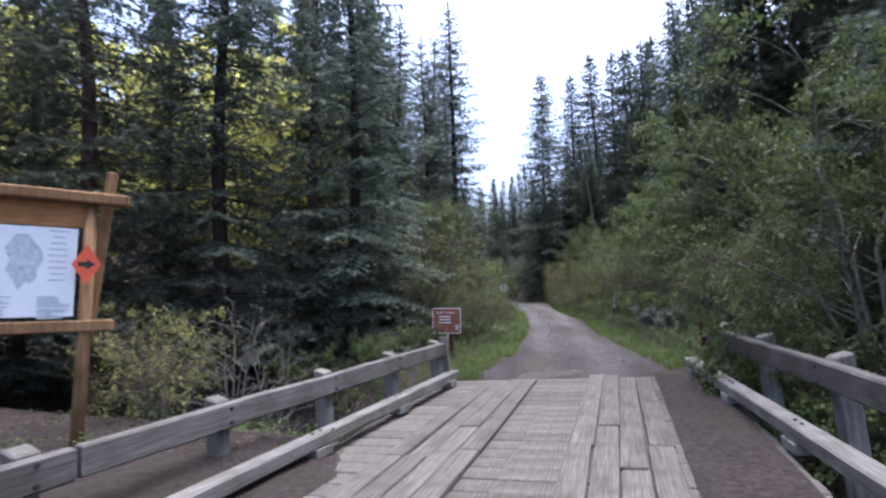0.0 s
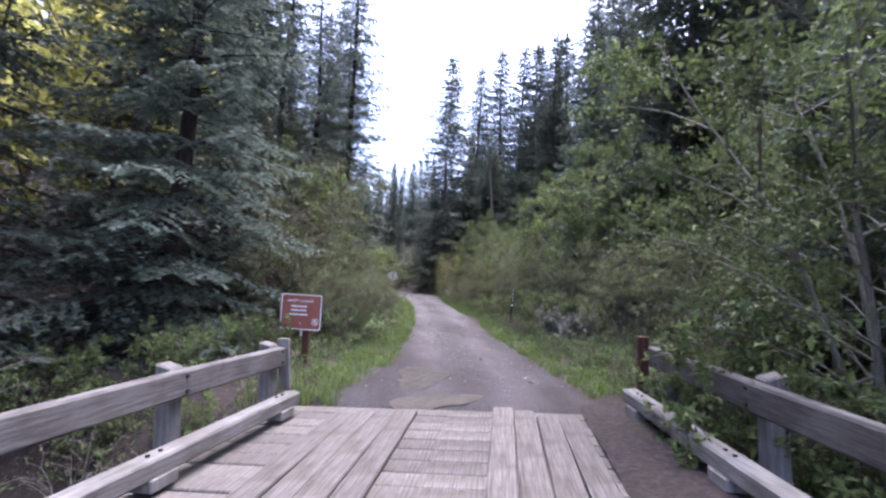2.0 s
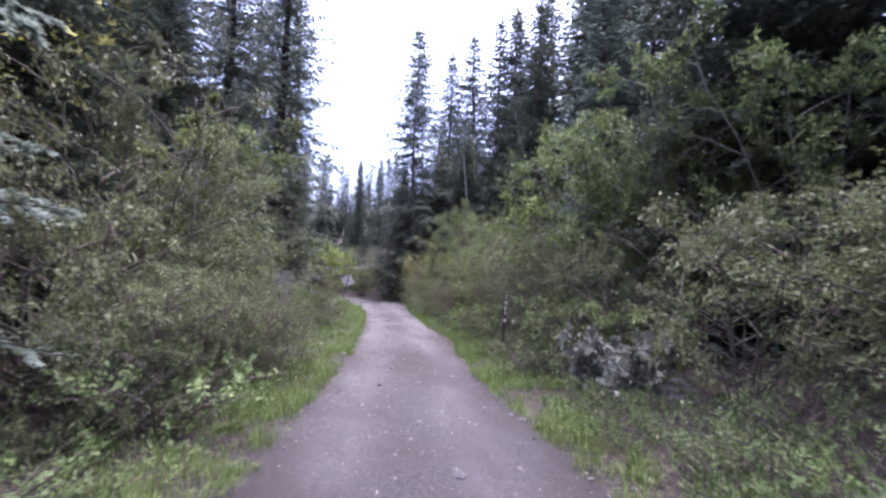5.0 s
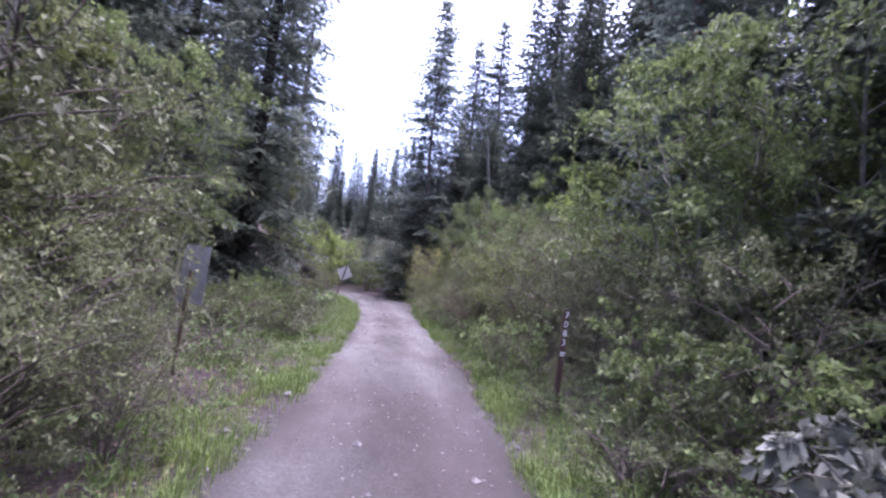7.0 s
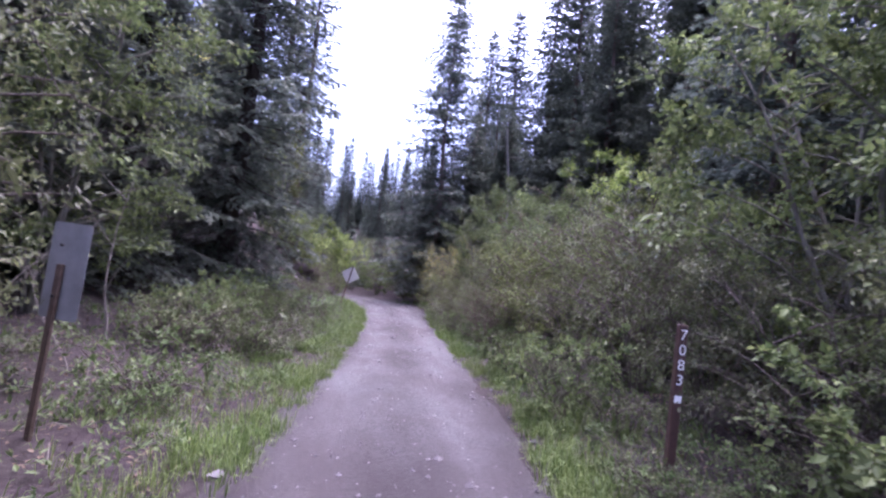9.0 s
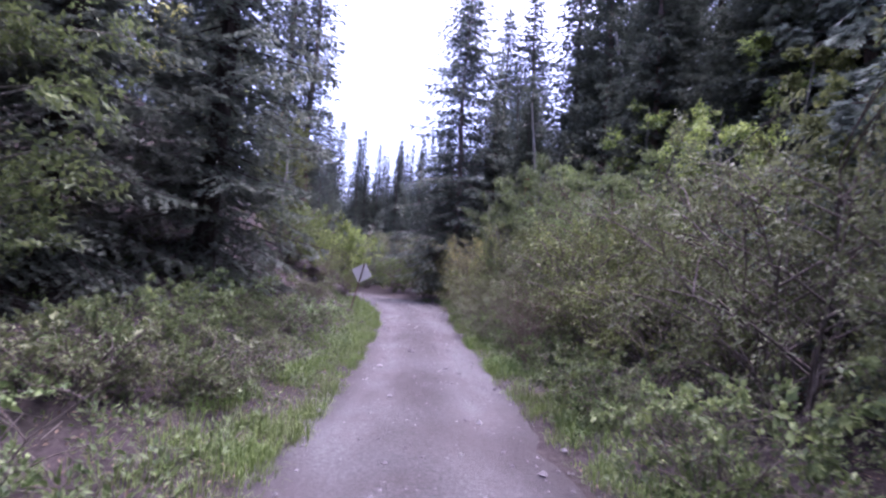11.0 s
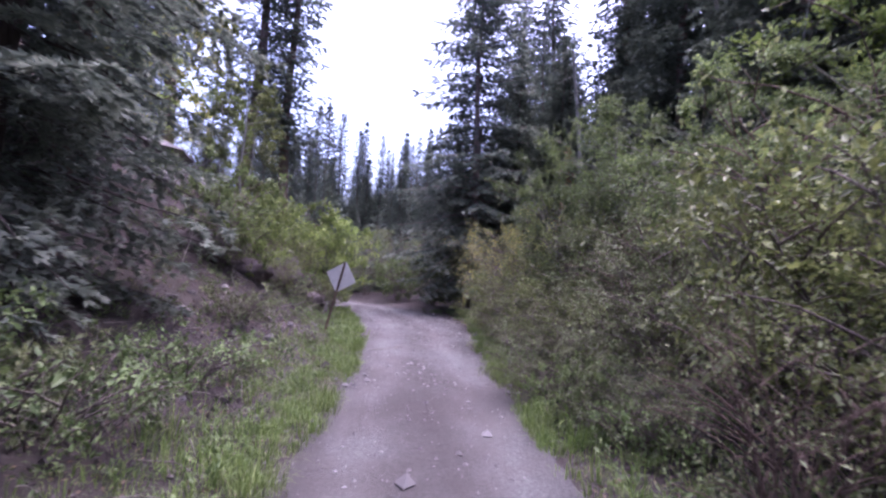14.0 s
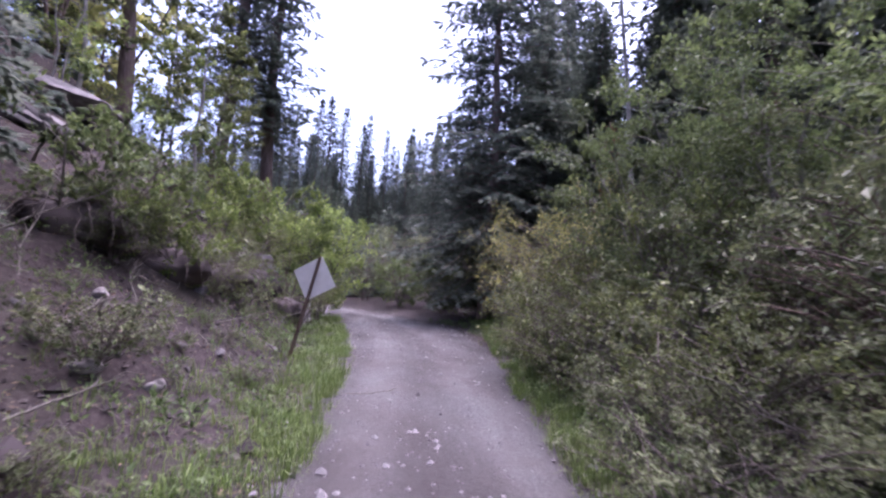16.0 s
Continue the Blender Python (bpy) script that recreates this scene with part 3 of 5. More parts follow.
def scatter_road(count, seed, lo, hi, size):
    q = np.random.default_rng(seed)
    x, y = q.uniform(-1, 9.5, count * 4), q.uniform(lo, hi, count * 4)
    off, half, _ = road_offset(x, y)
    ok = (np.abs(off) < half + 0.25)
    x, y = x[ok][:count], y[ok][:count]
    k = len(x)
    s = size * q.lognormal(0, 0.5, k)
    p = np.stack([x, y, height(x, y) + 0.015 + s * 0.15], -1)
    base = np.array([(1, 0, 0), (0, 1, 0), (-1, 0, 0), (0, -1, 0), (0, 0, 1), (0, 0, -1)], float)
    a = q.uniform(0, 6.28, k)
    v = base[None] * (s[:, None, None] * q.uniform(0.5, 1.1, (k, 6, 1))) * [1, 1, 0.7]
    v = np.stack([v[..., 0] * np.cos(a)[:, None] - v[..., 1] * np.sin(a)[:, None], v[..., 0] * np.sin(a)[:, None] + v[..., 1] * np.cos(a)[:, None], v[..., 2]], -1)
    f = np.array([(0, 1, 4), (1, 2, 4), (2, 3, 4), (3, 0, 4), (1, 0, 5), (2, 1, 5), (3, 2, 5), (0, 3, 5)])
    return (v + p[:, None]).reshape(-1, 3), (np.arange(k)[:, None, None] * 6 + f[None]).reshape(-1, 3)


_v, _f = gather([scatter_road(3800, 1, 11.2, 56, 0.013), scatter_road(900, 2, 11.2, 56, 0.022), scatter_road(700, 3, 33, 50, 0.024)])
tagged(new("road_gravel", mesh_of("road_gravel", _v, _f, PEBBLE)), "loose grey pebbles lying on the gravel road", "gravel", kind="stuff")


def puddle(x, y, rx, ry, turn, seed):
    q = np.random.default_rng(seed)
    bm = bmesh.new()
    ring = []
    for i in range(44):
        a = 2 * math.pi * i / 44
        k = 1 + 0.16 * math.sin(3 * a + seed) + 0.10 * math.sin(5 * a) + q.uniform(-0.03, 0.03)
        ring.append(bm.verts.new((rx * k * math.cos(a), ry * k * math.sin(a), 0)))
    for k in (0.8, 0.6, 0.4, 0.2):
        inner = [bm.verts.new((v.co.x * k / (k + 0.2), v.co.y * k / (k + 0.2), 0)) for v in ring]
        for i in range(44):
            bm.faces.new((ring[i - 1], ring[i], inner[i], inner[i - 1]))
        ring = inner
    bm.faces.new(ring)
    ca, sa = math.cos(radians(turn)), math.sin(radians(turn))
    for v in bm.verts:
        v.co.z = at_ground(x + ca * v.co.x - sa * v.co.y, y + sa * v.co.x + ca * v.co.y) - at_ground(x, y)
    me = bpy.data.meshes.new("puddle")
    bm.to_mesh(me)
    bm.free()
    me.materials.append(MUD)
    ob = new("puddle", me)
    ob.matrix_basis = pose(x, y, at_ground(x, y) + 0.024, 0, 0, turn)
    return tagged(ob, "shallow yellow-brown muddy puddle on the road", "puddle", "puddles on the road")


puddle(2.36, 12.05, 0.40, 0.82, -10, 1)
puddle(2.36, 10.78, 0.68, 0.24, 5, 2)

# ---- bridge ----
# The deck leans: its right-hand side lies a little higher.
_about = Matrix.Translation((SPAN_END[0], SPAN_END[1], 0)) @ Matrix.Rotation(-radians(17.0), 4, "Z")
bridge = thing("timber_bridge", _about @ pose(0, 0, 0, 0, -3.6, 0) @ _about.inverted(), "weathered grey timber bridge with plank deck and side rails", "bridge")


def beam(name, a, b, w, h, mat, parent, label="", bevel=0.015, roll=0.0):
    """A squared timber between the middles of its two ends."""
    a, b = Vector(a), Vector(b)
    d = b - a
    m = Matrix.Translation((a + b) / 2) @ d.to_track_quat("Y", "Z").to_matrix().to_4x4() @ pose(0, 0, 0, 0, roll, 0)
    bm = box(w, d.length, h, bevel)
    bmesh.ops.subdivide_edges(bm, edges=[e for e in bm.edges if e.calc_length() > d.length * 0.6], cuts=6)
    q = np.random.default_rng(int(abs(a.x * 97 + a.y * 31 + b.x * 7)) + 3)
    bow = {}
    for v in bm.verts:
        k = round(v.co.y, 2)
        if k not in bow:
            bow[k] = (q.normal(0, 0.006), q.normal(0, 0.006))
        v.co.x += bow[k][0] + q.normal(0, 0.002)
        v.co.z += bow[k][1] + q.normal(0, 0.002)
    ob = part(name, bm, mat, parent, label)
    ob.matrix_basis = m
    return ob


def line_point(a, b, t, z):
    return (a[0] + (b[0] - a[0]) * t, a[1] + (b[1] - a[1]) * t, z)


def side_rail(a, b, posts, inward, top, end_board):
    """Rail on posts from a to b; inward: the side that the road lies on (+1: to the right of a to b)."""
    d = unit(np.subtract(b, a))
    n = np.array([d[1], -d[0]]) * inward
    far = np.hypot(*np.subtract(b, a))
    cuts = [0.0, 0.52, 1.0]
    for i, (t0, t1) in enumerate(zip(cuts[:-1], cuts[1:])):
        beam("rail", line_point(a, b, t0, top - 0.14), line_point(a, b, t1 - 0.002, top - 0.14), 0.13, 0.27, RAIL_WOOD, bridge, "long weathered grey rail timber", 0.02)
    for s in posts:
        c = np.add(b, -d * s) - n * 0.165
        hgt = top + 0.045
        bm = box(0.19, 0.19, hgt + 1.0, 0.018)
        for v in bm.verts:
            if v.co.z > 0:
                v.co.z += 0.05 * (v.co.x * -inward) / 0.1 * 0.5
        po = part("post", bm, POST_WOOD, bridge, "squared grey timber post")
        po.matrix_basis = Matrix.Translation((c[0], c[1], (hgt - 1.0) / 2)) @ Matrix.Rotation(-math.atan2(d[0], d[1]), 4, "Z")
        for dz in (-0.075, 0.075):
            bo = part("bolt", rod(0.020, 0.02, 8, pose(0, 0, 0, 0, 90, 0)), BOLT, bridge, "dark bolt head")
            p = np.add(b, -d * s) + n * 0.069
            bo.matrix_basis = Matrix.Translation((p[0], p[1], top - 0.14 + dz)) @ Matrix.Rotation(-math.atan2(d[0], d[1]), 4, "Z")
    if end_board:
        p = np.add(b, d * 0.03)
        bm = box(0.17, 0.05, 0.72, 0.008)
        eb = part("end_board", bm, POST_WOOD, bridge, "pale upright board nailed to the rail end")
        eb.matrix_basis = Matrix.Translation((p[0], p[1], top - 0.26)) @ Matrix.Rotation(-math.atan2(d[0], d[1]), 4, "Z") @ pose(0, 0, 0, 4, 0, 0)


RAIL_L = ((-5.4, -2.4), (0.27, 11.0))
RAIL_R = ((2.55, -2.6), (5.32, 10.0))
side_rail(*RAIL_L, (0.12, 1.9, 3.7, 5.5, 7.3, 9.1, 10.9), 1, 0.76, True)
side_rail(*RAIL_R, (0.30, 2.35, 4.35, 6.35, 8.35, 10.35), -1, 0.76, False)
for (a, b), inward, z in ((((-4.35, -2.5), (0.48, 10.45)), 1, 0.17), (((2.15, -2.6), (4.80, 9.7)), -1, 0.17)):
    d = unit(np.subtract(b, a))
    beam("curb", (*a, z), (*b, z), 0.20, 0.16, CURB_WOOD, bridge, "squared grey curb timber along the deck", 0.02)
    for s in np.arange(0.35, 12.5, 2.0):
        c = np.add(b, -d * s)
        bl = part("curb_block", box(0.24, 0.30, z - 0.06, 0.012), POST_WOOD, bridge, "short timber block under the curb")
        bl.matrix_basis = Matrix.Translation((c[0], c[1], (z - 0.08) / 2)) @ Matrix.Rotation(-math.atan2(d[0], d[1]), 4, "Z")
        for k in (-0.07, 0.07):
            bo = part("bolt", rod(0.018, 0.018, 8), BOLT, bridge, "dark bolt head")
            bo.matrix_basis = Matrix.Translation((c[0] + d[0] * k, c[1] + d[1] * k, z + 0.088))
# Bearers, cross planks and, on top, the lengthwise running planks.
TURN_B = Matrix.Translation((SPAN_END[0], SPAN_END[1], 0)) @ Matrix.Rotation(-radians(17.0), 4, "Z")
for x in (-2.0, -1.0, 0.0, 1.0, 2.0):
    be = part("bearer", box(0.3, 13.6, 0.36, 0.02), RAIL_WOOD, bridge)
    be.matrix_basis = TURN_B @ pose(x, -6.9, -0.33)
_cross = box(5.0, 0.285, 0.09, 0.012)
_cross_me = bpy.data.meshes.new("cross_plank")
_cross.to_mesh(_cross_me)
_cross.free()
_cross_me.materials.append(PLANK_WOOD)
for i in range(46):
    pl = part_mesh("cross_plank", _cross_me, bridge)
    pl.matrix_basis = TURN_B @ pose(rng.normal(0, 0.02), -0.15 - i * 0.30, -0.095 + rng.normal(0, 0.004), 0, 0, rng.normal(0, 0.3))
for lane in (-1.05, 0.95):
    for j in range(4):
        x = lane + (j - 1.5) * 0.265
        y = -rng.uniform(0.0, 0.5)
        while y > -13.4:
            ln = min(rng.uniform(3.2, 4.6), y + 13.7)
            if ln < 0.6:
                break
            bm = box(0.25, ln, 0.06, 0.012)
            for v in bm.verts:
                v.co.x += rng.normal(0, 0.004)
            pl = part("running_plank", bm, PLANK_WOOD, bridge)
            pl.matrix_basis = TURN_B @ pose(x, y - ln / 2, -0.018 + rng.normal(0, 0.005), rng.normal(0, 0.12), 0, rng.normal(0, 0.25))
            y -= ln + 0.02
# Dirt carried onto the deck.
_k = 60
_c, _r2 = np.meshgrid(np.linspace(1.55, 2.4, 8), np.linspace(-13.5, 0.3, _k))
_z = 0.0 + 0.035 * fbm(_c * 3, _r2 * 2) - 0.02 * ((_c - 1.98) / 0.43) ** 4
_p = np.stack([_c, _r2, _z, np.ones_like(_z)], -1).reshape(-1, 4) @ np.array(TURN_B).T
_i = (np.arange(_k - 1)[:, None] * 8 + np.arange(7)[None]).ravel()
part_mesh("deck_dirt", mesh_of("deck_dirt", _p[:, :3], np.stack([_i, _i + 1, _i + 9, _i + 8], -1), SOIL, True), bridge, "brown dirt lying along the deck edge")


# ---- signs and posts ----
def text_mesh(word, size, mat, parent, m, name="lettering"):
    cu = bpy.data.curves.new(name, "FONT")
    cu.body, cu.size, cu.extrude = word, size, 0.001
    cu.align_x = cu.align_y = "CENTER"
    tmp = bpy.data.objects.new(name, cu)
    scene.collection.objects.link(tmp)
    me = bpy.data.meshes.new_from_object(tmp.evaluated_get(bpy.context.evaluated_depsgraph_get()))
    bpy.data.objects.remove(tmp)
    me.materials.clear()
    me.materials.append(mat)
    ob = part_mesh(name, me, parent)
    ob.matrix_basis = m
    return ob


def adopt_sign(x, y, turn):
    z0 = at_ground(x, y)
    ob = thing("road_sign", pose(x, y, z0, 0, 0, turn), "brown metal sign with white border on a reddish post", "sign")
    top = 1.24 - z0
    w, h = 0.75, 0.64
    zc = top - h / 2
    face = part("panel", plate(rounded(w, h, 0.035), 0.004, pose(0, 0, zc)), SIGN_BROWN, ob, "faded brown sign panel")
    rim = bmesh.new()
    o, i = rounded(w - 0.012, h - 0.012, 0.032), rounded(w - 0.042, h - 0.042, 0.022)
    vo, vi = [rim.verts.new((a, -0.003, b + zc)) for a, b in o], [rim.verts.new((a, -0.003, b + zc)) for a, b in i]
    for k in range(len(o)):
        rim.faces.new((vo[k - 1], vo[k], vi[k], vi[k - 1]))
    part("border", rim, SIGN_WHITE, face, "white border line")
    text_mesh("ADOPT-A-ROAD", 0.064, SIGN_WHITE, face, pose(-0.02, -0.004, zc + 0.195, 90, 0, 0), "heading")
    for dz, wd in ((0.10, 0.36), (0.03, 0.34), (-0.045, 0.42)):
        for k, (cx, cw) in enumerate(((-0.28, 0.36), (0.14, 0.42))):
            bar = box(wd * cw, 0.002, 0.024, 0, pose(-0.02 + wd * cx, -0.004, zc + dz))
            part("text_bar", bar, SIGN_WHITE, face)
    shield = [(-0.045, 0.06), (0.045, 0.06), (0.05, -0.03), (0.0, -0.065), (-0.05, -0.03)]
    part("emblem", plate(shield, 0.002, pose(0.265, -0.005, zc - 0.17)), SIGN_WHITE, face, "pale shield-shaped emblem")
    part("emblem_field", plate([(a * 0.82, b * 0.82) for a, b in shield], 0.001, pose(0.265, -0.0065, zc - 0.17)), SIGN_BROWN, face)
    part("emblem_mark", plate([(-0.012, 0.03), (0.012, 0.03), (0.014, -0.03), (-0.014, -0.03)], 0.001, pose(0.265, -0.008, zc - 0.16)), SIGN_WHITE, face)
    part("post", box(0.032, 0.022, 0.5, 0.003, pose(0.02, 0.022, top - 0.5)), SIGN_GREY, ob, "bare metal post strip")
    part("wood_post", box(0.11, 0.11, 1.3, 0.012, pose(0.09, 0.10, 0.0)), RED_POST, ob, "weathered reddish-brown timber post")
    for dz in (0.2, -0.2):
        part("bolt", rod(0.011, 0.008, 8, pose(0, -0.004, zc + dz, 90, 0, 0)), SIGN_GREY, face)
    return ob


adopt_sign(0.23, 12.87, -14)


def diamond_sign(x, y):
    """Turned away: the bare back, on a post that leans to the right."""
    z0 = at_ground(x, y)
    ob = thing("curve_warning_sign", pose(x, y, z0, 0, 13, -14), "back of a diamond-shaped metal sign on a leaning post", "sign")
    half = 0.43
    c = 1.52
    pl = rounded(0.61, 0.61, 0.03)
    k = math.sqrt(0.5)
    pl = [((a - b) * k, (a + b) * k) for a, b in pl]
    part("panel", plate(pl, 0.004, pose(0.0, 0.03, c, 0, 3, 0)), SIGN_GREY, ob, "dull bare aluminium sign back")
    chan = bmesh.new()
    prof = [(-0.032, 0.0), (-0.032, 0.006), (-0.014, 0.006), (-0.010, 0.030), (0.010, 0.030), (0.014, 0.006), (0.032, 0.006), (0.032, 0.0), (0.010, 0.0), (0.007, 0.024), (-0.007, 0.024), (-0.010, 0.0)]
    lo, hi = [chan.verts.new((a, -b, -0.3)) for a, b in prof], [chan.verts.new((a, -b, c + half - 0.03)) for a, b in prof]
    for i in range(len(prof)):
        chan.faces.new((lo[i - 1], lo[i], hi[i], hi[i - 1]))
    chan.faces.new(hi)
    part("post", chan, STEEL, ob, "dark rusty channel-section post")
    for dz in (-0.2, 0.2):
        part("bolt", rod(0.012, 0.02, 8, pose(0, -0.036, c + dz, 90, 0, 0)), BOLT, ob)
    return ob


diamond_sign(3.3, 39.0)


def back_sign(x, y):
    z0 = at_ground(x, y)
    ob = thing("small_road_sign", pose(x, y, z0, 0, 2.5, -25), "back of a narrow rectangular metal sign on a rusty post", "sign")
    part("panel", plate(rounded(0.40, 0.76, 0.03), 0.004, pose(0, 0.03, 1.78 - 0.38 - z0)), SIGN_DULL, ob, "dull grey stained sign back")
    part("post", box(0.055, 0.03, 1.9 - z0, 0.004, pose(-0.02, 0.0, (1.9 - z0) / 2 - 0.45)), STEEL, ob, "brown rusty steel post")
    for dz in (0.15, 0.55):
        part("bolt", rod(0.012, 0.016, 8, pose(-0.02, -0.02, 1.05 - z0 + dz, 90, 0, 0)), BOLT, ob)
    return ob


back_sign(1.6, 21.0)


def route_post(x, y):
    z0 = at_ground(x, y)
    top = 1.46 - z0
    ob = thing("route_marker_post", pose(x, y, z0, 0, 2.0, -10), "slim dark brown route marker post with white numerals", "marker post")
    bm = box(0.072, 0.072, top + 0.3, 0.008, pose(0, 0, (top - 0.3) / 2))
    part("shaft", bm, BROWN_POST, ob)
    for i, ch in enumerate("7083"):
        text_mesh(ch, 0.125, WHITE_DIGIT, ob, pose(0, -0.038, top - 0.09 - i * 0.125, 90, 0, 0), "numeral")
    part("arrow_sticker", plate([(-0.03, 0.03), (0.03, 0.03), (0.03, -0.03), (-0.03, -0.03)], 0.001, pose(0, -0.038, top - 0.62)), SIGN_WHITE, ob, "small pale sticker")
    return ob


route_post(6.62, 20.45)


def end_marker(x, y, h, lean):
    z0 = at_ground(x, y)
    ob = thing("red_brown_post", pose(x, y, z0, 0, lean, -20), "dark red-brown painted timber post beside the rail end", "post")
    part("shaft", box(0.15, 0.15, h + 0.4, 0.015, pose(0, 0, (h - 0.4) / 2)), RED_POST, ob)
    return ob


end_marker(5.42, 10.4, 1.05, -2)


def kiosk():
    """Notice board: two log posts with a rail above, an upper panel, a framed map, and a marker nailed on."""
    ob = thing("notice_board", pose(-4.05, 6.45, at_ground(-4.05, 6.45), 0, 1.5, 41), "brown timber notice board holding a large white map", "notice board")
    top = 2.98
    for x in (0.0, -2.55):
        part("post", rod(0.078, 3.9, 14, pose(x, 0, 1.12), 0.07), KIOSK_WOOD, ob, "thick round brown timber post", True)
    part("brace", box(0.13, 0.12, 2.3, 0.02, pose(0.12, 0.14, top - 0.66, 0, 4.5, 0)), KIOSK_WOOD, ob, "slanting squared timber behind the post")
    part("cap_rail", box(3.1, 0.20, 0.14, 0.02, pose(-1.15, -0.06, top + 0.08)), KIOSK_WOOD, ob, "horizontal brown top rail")
    part("upper_panel", box(2.5, 0.03, 0.30, 0.004, pose(-1.28, 0.0, top - 0.15)), KIOSK_PANEL, ob, "orange-brown plywood panel")
    mz = top - 0.86
    board = part("map_board", box(2.36, 0.02, 1.08, 0.003, pose(-1.30, -0.05, mz)), PAPER, ob, "large white map sheet under a clear cover")
    q = np.random.default_rng(4)
    for cx, cz, w, h in ((-0.62, 0.14, 0.30, 0.62), (-1.22, 0.06, 0.48, 0.78), (-1.95, 0.06, 0.55, 0.74)):
        out = [(w * (0.5 + 0.12 * q.uniform(-1, 1)) * math.cos(a), h * (0.5 + 0.12 * q.uniform(-1, 1)) * math.sin(a)) for a in np.linspace(0, 2 * np.pi, 18, endpoint=False)]
        part("map_print", plate(out, 0.001, pose(cx, -0.0625, mz + cz)), PAPER_GREY, board)
    for cx in (-0.30, -0.85, -1.55):
        for j in range(11):
            w = q.uniform(0.14, 0.34)
            part("text_bar", box(w, 0.001, 0.018, 0, pose(cx - 0.17 + w / 2, -0.0625, mz - 0.30 - j * 0.024 - (0.0 if j < 6 else 0.014))), PAPER_GREY, board)
    for j in range(9):
        w = q.uniform(0.10, 0.20)
        part("text_bar", box(w, 0.001, 0.02, 0, pose(-0.30, -0.0625, mz + 0.5 - j * 0.075)), PAPER_GREY, board)
    part("bottom_rail", box(2.9, 0.13, 0.14, 0.015, pose(-1.15, -0.06, top - 1.52)), KIOSK_WOOD, ob, "horizontal brown bottom rail")
    mk = part("diamond_marker", plate([(0, 0.25), (0.15, 0), (0, -0.25), (-0.15, 0)], 0.005, pose(-0.02, -0.145, top - 0.76)), DIAMOND, ob, "orange-red diamond trail marker")
    part("arrow", plate([(-0.085, 0.027), (0.0, 0.027), (0.0, 0.065), (0.09, 0), (0.0, -0.065), (0.0, -0.027), (-0.085, -0.027)], 0.002, pose(-0.02, -0.148, top - 0.76)), BLACK, mk, "black arrow")
    return ob


kiosk()


# ---- rocks ----
def rock(x, y, sx, sy, sz, seed, label="grey lichen-stained boulder on the forest floor", group="", turn=0, tip=0, lift=0.0, dip=0, mat=ROCK):
    q = np.random.default_rng(seed)
    bm = bmesh.new()
    bmesh.ops.create_icosphere(bm, subdivisions=3, radius=1.0)
    ph = q.uniform(0, 6, 6)
    cuts = [(unit(q.normal(0, 1, 3)), q.uniform(0.45, 0.8)) for _ in range(9)]
    for v in bm.verts:
        c = np.array(v.co)
        for n, d in cuts:
            over = c @ n - d
            if over > 0:
                c = c - n * over * 0.9
        c = c * (1 + 0.10 * math.sin(5 * c[0] + ph[0]) * math.sin(4 * c[1] + ph[1]) + 0.05 * math.sin(11 * c[2] + 3 * c[0] + ph[2]) + 0.04 * math.sin(9 * c[1] + 7 * c[0] + ph[3]))
        v.co = c * np.array([sx, sy, sz])
    me = bpy.data.meshes.new("rock")
    bm.to_mesh(me)
    bm.free()
    me.materials.append(mat)
    ob = new("rock", me)
    ob.matrix_basis = pose(x, y, at_ground(x, y) + sz * 0.25 + lift, tip, dip, turn)
    return tagged(ob, label, "rock", group)


rock(7.5, 15.7, 0.3, 0.34, 0.24, 2, "grey boulder half hidden by grass", turn=60)
for i, (x, y, a, b, c, t, dip) in enumerate([(-1.75, 39.4, 1.1, 0.8, 0.26, 10, 24), (-1.6, 43.0, 1.0, 0.8, 0.26, -5, 22), (-2.6, 41.3, 1.3, 0.9, 0.4, 15, 20), (-0.7, 44.6, 0.8, 0.6, 0.25, 20, 26), (0.9, 44.6, 0.8, 0.6, 0.5, 10, 10), (2.2, 45.8, 0.7, 0.5, 0.45, 80, 0), (1.2, 41.0, 0.5, 0.35, 0.3, 30, 15)]):
    rock(x, y, a, b, c, 10 + i, "angular grey rock slab sticking out of the bank", "rock slabs on the bank", t, 0, 0.0, dip)
for i, (x, y, a, b, c, t) in enumerate(((2.3, 34.7, 0.17, 0.07, 0.10, 20), (2.75, 35.1, 0.12, 0.06, 0.12, 60), (1.7, 33.9, 0.20, 0.10, 0.10, 40), (1.6, 36.1, 0.15, 0.09, 0.10, -20))):
    rock(x, y, a, b, c, 110 + i, "pale flat stone on the earth bank", "pale stones on the bank", t, 20, mat=PALE_STONE)
for i in range(60):
    y = 29 + 17 * rng.random()
    x = 3.3 - abs(rng.normal(0, 1.6)) - 0.25 * rng.random()
    s = 0.025 + 0.08 * rng.random() ** 3
    rock(x, y, s * 1.4, s, s * 0.8, 40 + i, "broken stone lying on the earth bank", "stones on the bank", rng.uniform(0, 180), rng.uniform(0, 40))



